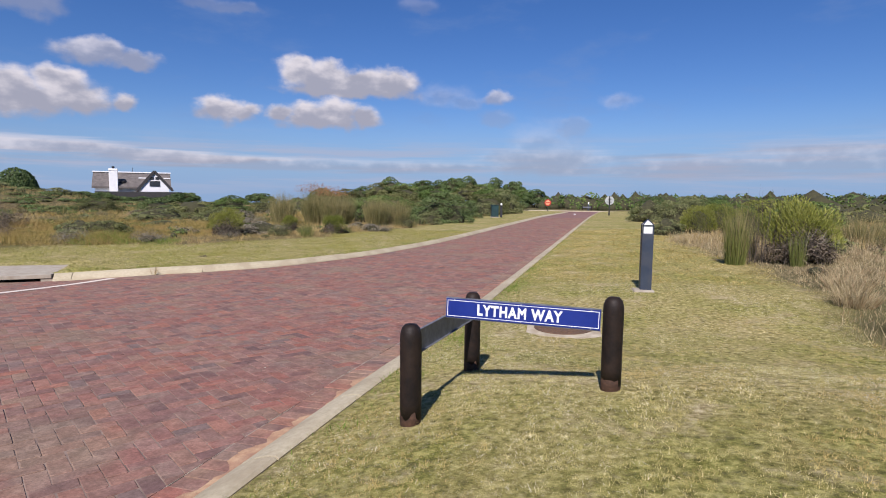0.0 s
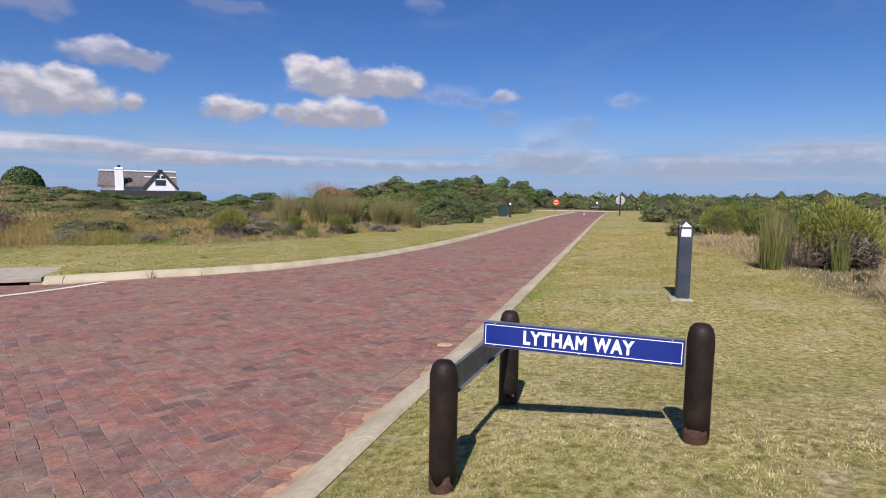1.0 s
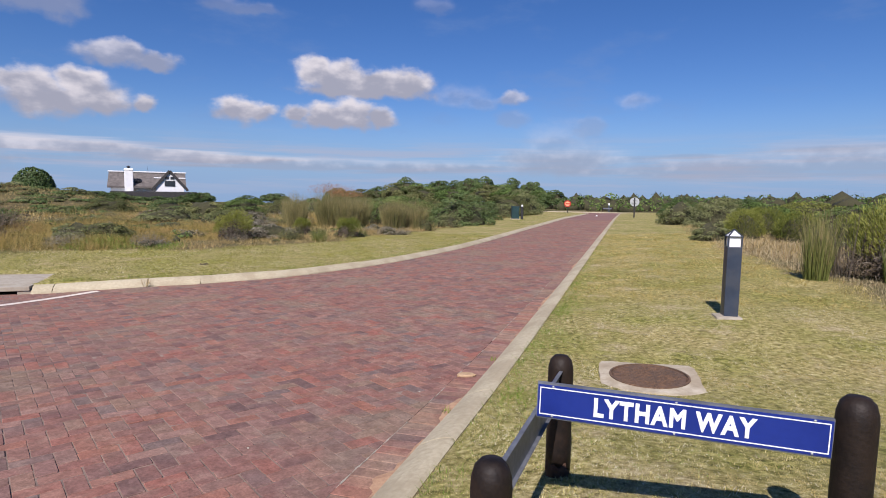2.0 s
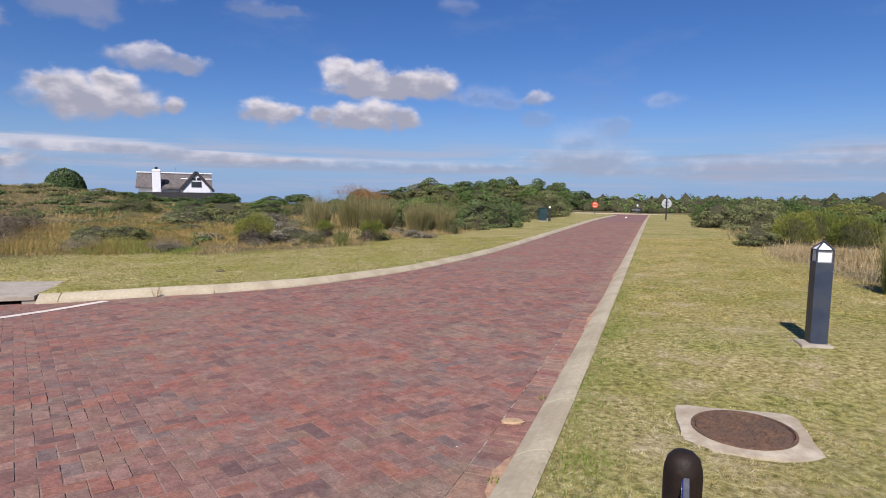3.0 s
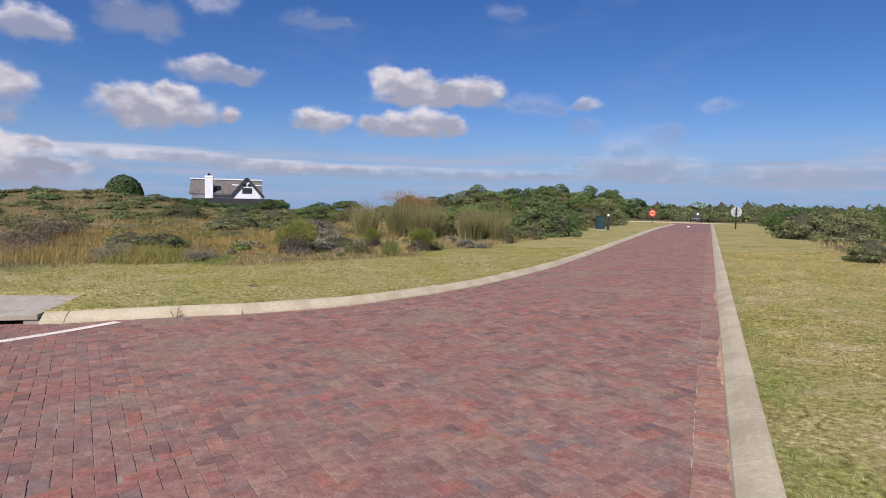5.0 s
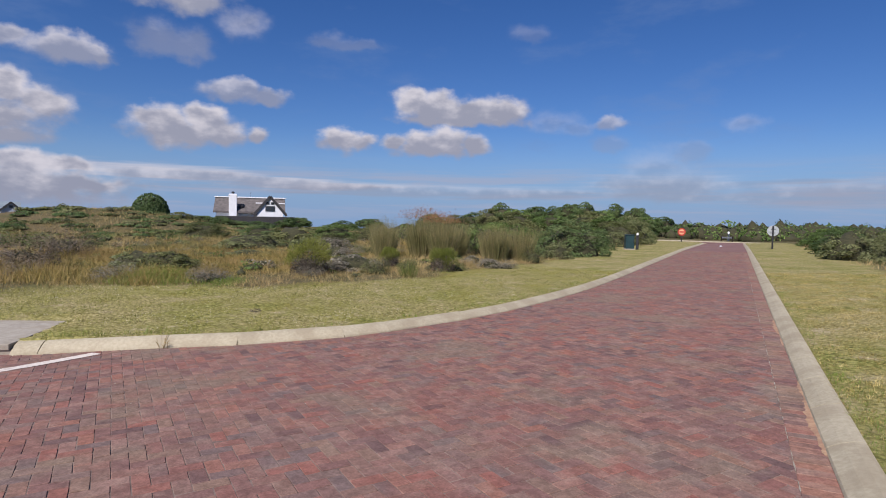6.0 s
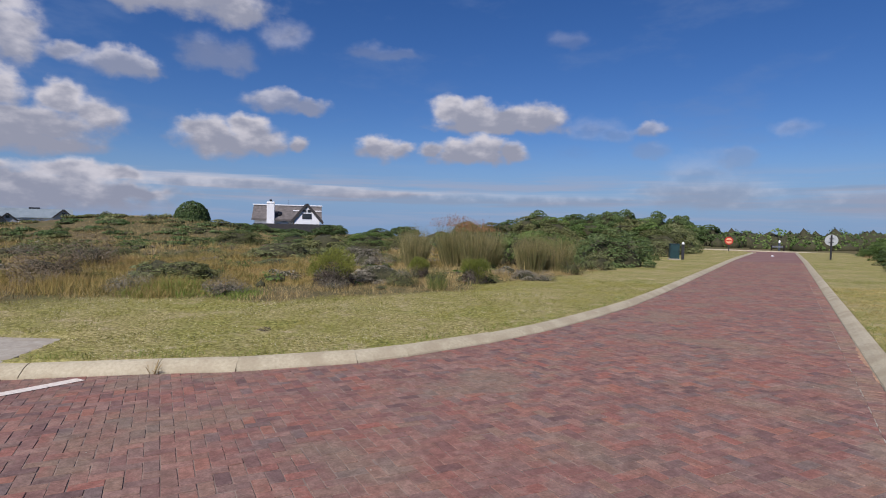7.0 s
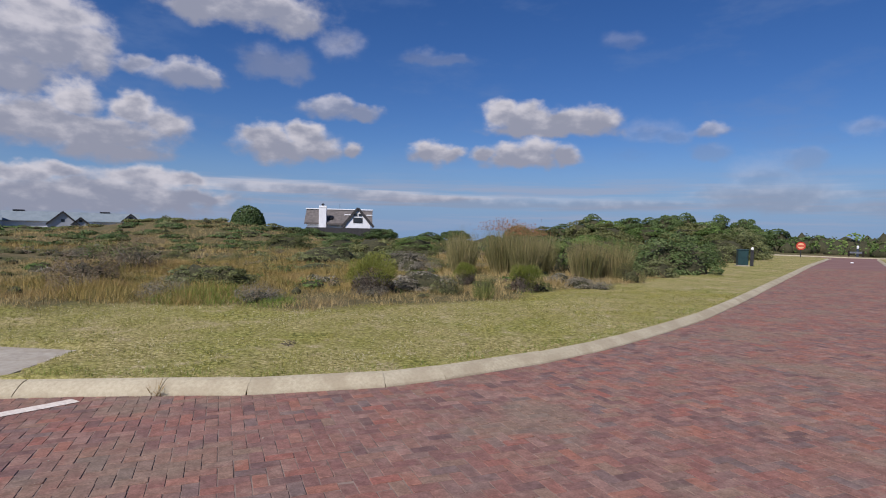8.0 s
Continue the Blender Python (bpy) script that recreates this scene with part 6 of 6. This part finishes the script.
tree_at(14.2, 90, 6, 2.8, 3)
tree_at(11.7, 88, 6, 2.7, 1)
tree_at(26.5, 105, 6, 2.3, 3)
tree_at(28.5, 108, 6, 2.4, 0)
tree_at(23.5, 90, 6, 2.0, 3)
tree_at(7.4, 98, 4.6, 2.6, 0)
tree_at(10.0, 85, 5, 2.5, 2)
tree(-84.5, 62.4, 6.0, 5.9, 4, "solitary dome-shaped dark green tree near the house", "", -0.4)
for deg, dist, w, h, k in ((47.5, 84, 5, 1.5, 0), (49.2, 82, 4, 1.8, 2), (44.6, 80, 4.5, 1.2, 0), (41.9, 82, 3.6, 1.7, 0), (40.9, 84, 3.2, 2.0, 2), (50.6, 78, 4, 1.6, 3), (53.0, 85, 6, 2.0, 1), (55.5, 88, 5, 1.9, 3), (37.0, 100, 5, 2.2, 0), (34.5, 95, 4.5, 2.2, 2)):
    tree(-dist * math.sin(radians(deg)), dist * math.cos(radians(deg)), w, h, k, "rounded coastal bush-tree in front of the house", "trees by the house")


# ---- far woods: leafy canopy beyond the heath and the end of the road ----
def canopy(name, bearings, dists, m, size, hgt, kind, label, seed, per=150, leaf=0.05, keep_off=3.0):
    """m rounded crowns, each a lumpy body under small leaves, scattered by bearing and distance."""
    rs = np.random.default_rng(seed)
    per, leaf = int(per * 1.9), leaf * 0.78
    a, d = np.radians(rs.uniform(bearings[0], bearings[1], m)), np.sqrt(rs.uniform(dists[0] ** 2, dists[1] ** 2, m))
    cxy = np.stack((-d * np.sin(a), d * np.cos(a)), 1)
    cxy = cxy[(lawn_mask(cxy[:, 0], cxy[:, 1]) < 0.5) & (road_dist(cxy[:, 0], cxy[:, 1]) > keep_off)]
    m = len(cxy)
    w, h = rs.uniform(0.55, 1.4, m) * size, rs.uniform(0.45, 1.15, m) * hgt
    g = verge_z(cxy[:, 0], cxy[:, 1])
    k = 11
    cd = unit(rs.normal(0, 1, (m, k, 3)) * np.array([1, 1, 0.8]) + np.array([0, 0, 0.35]))
    cd[..., 2] = np.abs(cd[..., 2])
    q, c = np.repeat(np.arange(m), per), rs.integers(0, k, m * per)
    cc = cd[q, c]
    dirs = unit(rs.normal(0, 1, (m * per, 3)) + 0.6 * cc + np.array([0, 0, 0.3]))
    rad = rs.uniform(0.26, 0.42, (m, k))[q, c] * rs.uniform(0.84, 1.03, m * per)
    loc = cc * 0.66 + dirs * rad[:, None]
    pts = loc * np.stack((w[q] / 2, w[q] / 2, h[q] * 0.95), 1) + np.stack((cxy[q, 0], cxy[q, 1], g[q]), 1)
    n = len(pts)
    sz = np.repeat(w, per) * leaf
    nn = unit(dirs + rs.normal(0, 0.5, (n, 3)))
    t = unit(np.cross(nn, rs.normal(0, 1, (n, 3))))
    b = np.cross(nn, t)
    s1 = (sz * rs.uniform(0.6, 1.4, n))[:, None]
    v = np.stack((pts - t * s1 - b * s1 * 0.5, pts + t * s1 - b * s1 * 0.5, pts + b * s1), 1).reshape(-1, 3)
    f = np.arange(n * 3).reshape(-1, 3)
    bm = bmesh.new()
    bmesh.ops.create_icosphere(bm, subdivisions=1, radius=1)
    cv = np.array([p.co[:] for p in bm.verts])
    cf = np.array([[p.index for p in fc.verts] for fc in bm.faces])
    bm.free()
    cv[:, 2] = np.maximum(cv[:, 2], -0.1)
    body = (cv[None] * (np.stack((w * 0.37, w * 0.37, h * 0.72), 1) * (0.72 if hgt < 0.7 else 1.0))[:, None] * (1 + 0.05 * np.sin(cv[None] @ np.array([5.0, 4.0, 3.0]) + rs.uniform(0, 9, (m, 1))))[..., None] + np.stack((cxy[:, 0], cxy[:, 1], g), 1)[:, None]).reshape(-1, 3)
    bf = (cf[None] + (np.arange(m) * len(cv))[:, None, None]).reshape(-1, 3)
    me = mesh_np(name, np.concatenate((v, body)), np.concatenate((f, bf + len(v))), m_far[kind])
    # bodies take the dark filler colour, painted shade between the leaf clumps
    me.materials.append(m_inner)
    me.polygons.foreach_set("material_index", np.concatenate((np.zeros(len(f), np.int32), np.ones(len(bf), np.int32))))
    return thing(name, Matrix(), label, "woods" if name == "far_woods" else "thicket", kind="stuff", data=me)


canopy("far_woods", (-62, 7), (110, 150), 260, 6.0, 3.2, "green", "distant low green coastal woodland", 5, 190, 0.042)
canopy("far_woods", (-62, 7), (125, 200), 320, 8.0, 4.6, "dark", "distant dark green coastal woodland", 6, 190, 0.042)
canopy("far_woods", (-5, 7), (90, 102), 60, 3.5, 2.2, "green", "green thicket beyond the end of the road", 15)
canopy("heath_thicket", (-60, -5), (36, 110), 330, 3.2, 1.4, "olive", "mixed olive coastal thicket", 7)
canopy("heath_thicket", (-60, -4), (40, 112), 260, 3.4, 1.6, "green", "mixed green coastal thicket", 8)
canopy("heath_thicket", (-60, -12), (15, 60), 120, 1.4, 0.55, "sage", "low grey-green heath bushes", 16, 260, 0.028)
canopy("heath_thicket", (8, 31), (44, 104), 150, 4.0, 1.5, "olive", "mixed olive coastal thicket on the rise", 9, 200, 0.04)
canopy("heath_thicket", (8, 32), (50, 104), 120, 4.0, 1.6, "dark", "dark coastal thicket on the rise", 10, 200, 0.04)
canopy("heath_thicket", (31, 90), (44, 88), 200, 2.4, 0.42, "olive", "low olive heath scrub", 11, 160, 0.035)
canopy("heath_thicket", (40, 84), (42, 75), 260, 2.4, 0.36, "dark", "low dull green heath scrub on the dune", 12, 200, 0.035)
canopy("heath_thicket", (28, 60), (30, 80), 80, 2.0, 0.6, "sage", "low grey-green heath scrub", 13, 260, 0.028)
canopy("heath_thicket", (26, 80), (22, 60), 70, 1.5, 0.45, "olive", "low olive heath scrub nearer the lawn", 17, 260, 0.028)
canopy("heath_thicket", (60, 95), (95, 140), 120, 4.0, 0.9, "green", "green scrub below the far houses", 14)


canopy("heath_scrub", (20, 86), (15, 36), 133, 0.85, 0.30, "olive", "ankle-high olive heath scrub among dry grass", 18, 90, 0.034, 5.0)
canopy("heath_scrub", (20, 86), (15, 40), 118, 0.8, 0.30, "brown", "ankle-high dry brown heath scrub among the grass", 19, 90, 0.034, 5.0)
canopy("heath_scrub", (20, 86), (17, 44), 133, 1.0, 0.36, "green", "ankle-high green heath scrub among dry grass", 20, 90, 0.034, 5.5)
canopy("heath_scrub", (20, 86), (15, 44), 105, 0.9, 0.32, "grey", "ankle-high silvery heath scrub among dry grass", 21, 90, 0.034, 5.0)
canopy("heath_scrub", (-60, -14), (10, 34), 120, 0.7, 0.26, "brown", "ankle-high dry brown scrub beside the verge", 22, 80, 0.034, 4.6)


# ---- grasses ----
def scatter(n, box, rs, keep):
    x, y = rs.uniform(box[0], box[1], n), rs.uniform(box[2], box[3], n)
    k = keep(x, y, rs.random(n))
    return x[k], y[k]


def grass(name, x, y, height, width, lean, mat, label, rs):
    base = np.stack((x, y, ground_z(x, y) - 0.004), 1)
    n = len(x)
    tuft = np.clip(1 + (0.9 if width > 0.005 else 0.65) * np.sin(x * 23 + 3 * np.sin(y * 9)) * np.sin(y * 19 + 2.5 * np.sin(x * 11)) + (0.4 if width > 0.005 else 0.15) * np.sin(x * 5 + 2 * np.sin(y * 3)), 0.25, 2.2)
    if "grass" in name:
        thin = 0.7 * np.sin(x * 31 + 6 * np.sin(y * 7.3) + y * 9) * np.sin(y * 27 + 5 * np.sin(x * 8.9) - x * 11) + 0.6 * np.sin(x * 67 + 3 * np.sin(y * 41)) * np.sin(y * 59 + x * 7)
        keep = rs.random(n) < np.clip(0.74 + 0.5 * thin, 0.1, 1)
        base, tuft = base[keep], tuft[keep] * np.clip(1 + 0.5 * thin[keep], 0.5, 1.6)
        n = len(base)
    v, f = blade_tris(base, height * tuft * rs.uniform(0.5, 1.3, n), width * rs.uniform(0.7, 1.3, n), np.clip(np.abs(rs.normal(0, lean, n)), 0, lean * 1.6), rs, True)
    return thing(name, Matrix(), label, "grass", kind="stuff", data=mesh_np(name, v, f, mat))


rs = np.random.default_rng(21)
MH_CLEAR = lambda x, y: (np.minimum(np.maximum(abs(x - MH[0]), abs(y - MH[1])) + 0.06, np.hypot(x - MH[0], y - MH[1])) > 0.42 + 0.07 * np.sin(x * 23 + 2 * np.sin(y * 17)) * np.sin(y * 19) + 0.03 * np.sin(x * 61) * np.sin(y * 53))


def on_lawn(x, y, u):
    lm, d = lawn_mask(x, y), road_dist(x, y)
    return (d > np.where(x > RIGHT - 1, 0.25, 0.262)) & (lm > 0.15)


worn = lambda x, y: np.exp(-((x + 1.0) / 0.55) ** 2 - ((y - 6.1) / 0.55) ** 2) + 0.8 * np.exp(-((x + 0.3) / 0.9) ** 2 - ((y - 4.6) / 0.5) ** 2) + 0.5 * np.exp(-((x - 0.5) / 0.4) ** 2 - ((y - 8.2) / 0.5) ** 2)
xa, ya = scatter(640000, (-1.6, 3.2, 1.2, 10.5), rs, lambda x, y, u: on_lawn(x, y, u) & MH_CLEAR(x, y) & (u < np.clip(1.3 - 0.10 * y, 0.3, 1) * (1 - 0.6 * worn(x, y))))
grass("lawn_grass", xa, ya, 0.0105, 0.0036, 1.35, m_lawn_blade, "short mown yellow-green grass", rs)
xa, ya = scatter(150000, (-1.6, 3.2, 9.6, 26), rs, on_lawn)
grass("lawn_grass", xa, ya, 0.018, 0.009, 1.4, m_lawn_gold, "short mown golden-brown grass further along the verge", rs)


def clear_slab(x, y):
    a, b = slab_local(x, y)
    return ~((a > 0.31) & (a < 2.7) & (b < 1.63 + 0.15 * a))


xa, ya = scatter(520000, (-17, -5.4, 6, 24), rs, lambda x, y, u: on_lawn(x, y, u) & clear_slab(x, y) & (u < 0.75))
grass("lawn_grass", xa, ya, 0.020, 0.0072, 1.5, m_lawn_cool, "short mown yellow-green grass", rs)
xa, ya = scatter(60000, (-13, -5.3, 8, 20), rs, lambda x, y, u: on_lawn(x, y, u) & clear_slab(x, y) & (road_dist(x, y) < 0.45 + 0.25 * u))
grass("edge_grass", xa, ya, 0.04, 0.006, 1.0, m_lawn_green, "greener grass creeping along the kerb", rs)
xa, ya = scatter(46000, (-1.6, -1.1, 1.5, 20), rs, lambda x, y, u: (road_dist(x, y) > 0.245) & (u < (0.12 + 0.6 * np.exp(-((y - 8.5) / 2.2) ** 2) + 0.35 * (np.sin(y * 2.3) + np.sin(y * 5.1) > 1.0)) * np.exp(-((x + 1.55) / 0.2) ** 2) + 0.9 * np.exp(-((x + 1.38) / 0.16) ** 2 - ((y - 5.45) / 0.22) ** 2)))
grass("edge_grass", xa, ya, 0.035, 0.005, 1.0, m_lawn_green, "greener grass creeping along the kerb", rs)
xa, ya = scatter(150000, (-1.5, 3.2, 1.2, 10.5), rs, lambda x, y, u: on_lawn(x, y, u) & MH_CLEAR(x, y) & (u < 0.03 + 0.4 * np.clip(np.sin(x * 2.2 + 0.8 * y) + np.sin(y * 1.5 - 0.9 * x + 1) - 0.4, 0, 1) + 0.45 * np.exp(-((x + 1.3) / 0.35) ** 2)))
grass("green_grass", xa, ya, 0.012, 0.0036, 1.3, m_lawn_green, "fresh green blades among the mown grass", rs)


def in_heath(x, y, u):
    return (lawn_mask(x, y) < 0.5) & (road_dist(x, y) > 1.5)


def tussocks(name, box, n, per, height, width, spread, mat, label, keep=in_heath):
    x, y = scatter(n, box, rs, keep)
    hx_ = np.repeat(x, per) + rs.normal(0, spread, len(x) * per)
    hy_ = np.repeat(y, per) + rs.normal(0, spread, len(x) * per)
    clump = 0.58 + 0.70 * np.sin(x * 1.3 + 1.4 * np.sin(y * 1.1)) * np.sin(y * 1.6 + 1.2 * np.sin(x * 0.9)) + 0.25 * np.sin(x * 0.45 + y * 0.3)
    hh = np.repeat(rs.uniform(0.55, 1.3, len(x)) * np.clip(clump, 0.3, 1.2), per) * height * 1.15
    base = np.stack((hx_, hy_, ground_z(hx_, hy_) - 0.01), 1)
    v, f = blade_tris(base, hh * rs.uniform(0.6, 1.2, len(hh)), np.full(len(hh), width) * rs.uniform(0.7, 1.3, len(hh)), np.abs(rs.normal(0, 0.85, len(hh))), rs, True)
    return thing(name, Matrix(), label, "grass", kind="stuff", data=mesh_np(name, v, f, mat))


patchy = lambda x, y: np.sin(x * 0.33 + 1.2) + np.sin(y * 0.41 + 0.3 * x) + 0.6 * np.sin(x * 0.9 - y * 0.7)
tussocks("dry_grass", (-26, -8.6, 6, 30), 7600, 24, 0.16, 0.0095, 0.16, m_dry, "dry straw-coloured heath grass")
tussocks("golden_grass", (-28, -11, 9, 26), 6800, 30, 0.25, 0.009, 0.17, m_gold, "tall golden heath grass", lambda x, y, u: in_heath(x, y, u) & (x < -13) & (patchy(x, y) > 0.3))
tussocks("green_grass", (-22, -10, 9, 22), 800, 26, 0.2, 0.009, 0.16, m_lawn_green, "patches of fresh green grass", lambda x, y, u: in_heath(x, y, u) & (np.sin(x * 0.8 + 2) + np.sin(y * 0.9 + x * 0.3) > 1.1))
tussocks("green_grass", (-14.4, -12.2, 11.9, 13.8), 130, 30, 0.24, 0.009, 0.16, m_lawn_green, "patch of fresh bright green grass by the lawn edge")
tussocks("dry_grass", (-60, -9, 20, 60), 8500, 11, 0.26, 0.022, 0.35, m_dry, "dry straw-coloured heath grass further off", lambda x, y, u: in_heath(x, y, u) & (patchy(x, y) < 1.2))
tussocks("dry_grass", (1.5, 16, 4, 26), 7000, 26, 0.18, 0.0085, 0.16, m_pale, "dry straw-coloured grass beside the verge")
tussocks("dry_grass", (2, 40, 16, 60), 7000, 16, 0.26, 0.02, 0.35, m_dry, "dry straw-coloured grass further off")
tussocks("golden_grass", (-42, -14, 14, 48), 6500, 11, 0.27, 0.02, 0.35, m_gold, "tall golden heath grass further off", lambda x, y, u: in_heath(x, y, u) & (patchy(x, y) > 0.2))
xa, ya = scatter(190000, (-1.6, 3.0, 1.2, 9.5), rs, lambda x, y, u: on_lawn(x, y, u) & MH_CLEAR(x, y) & (np.sin(x * 3.1 + y) + np.sin(y * 2.3 - x * 1.7) + 2.2 * u + 1.6 * worn(x, y) > 1.0))
grass("dead_straw", xa, ya, 0.010, 0.0032, 2.0, m_straw, "flat dead straw lying in the mown lawn", rs)
xa, ya = scatter(75000, (-15, -5.4, 8, 20), rs, lambda x, y, u: on_lawn(x, y, u) & clear_slab(x, y) & (np.sin(x * 2.1 + y) + np.sin(y * 1.9 - x * 1.3) + 2.2 * u > 1.3))
grass("dead_straw", xa, ya, 0.016, 0.006, 2.2, m_straw, "flat dead straw lying in the mown lawn", rs)
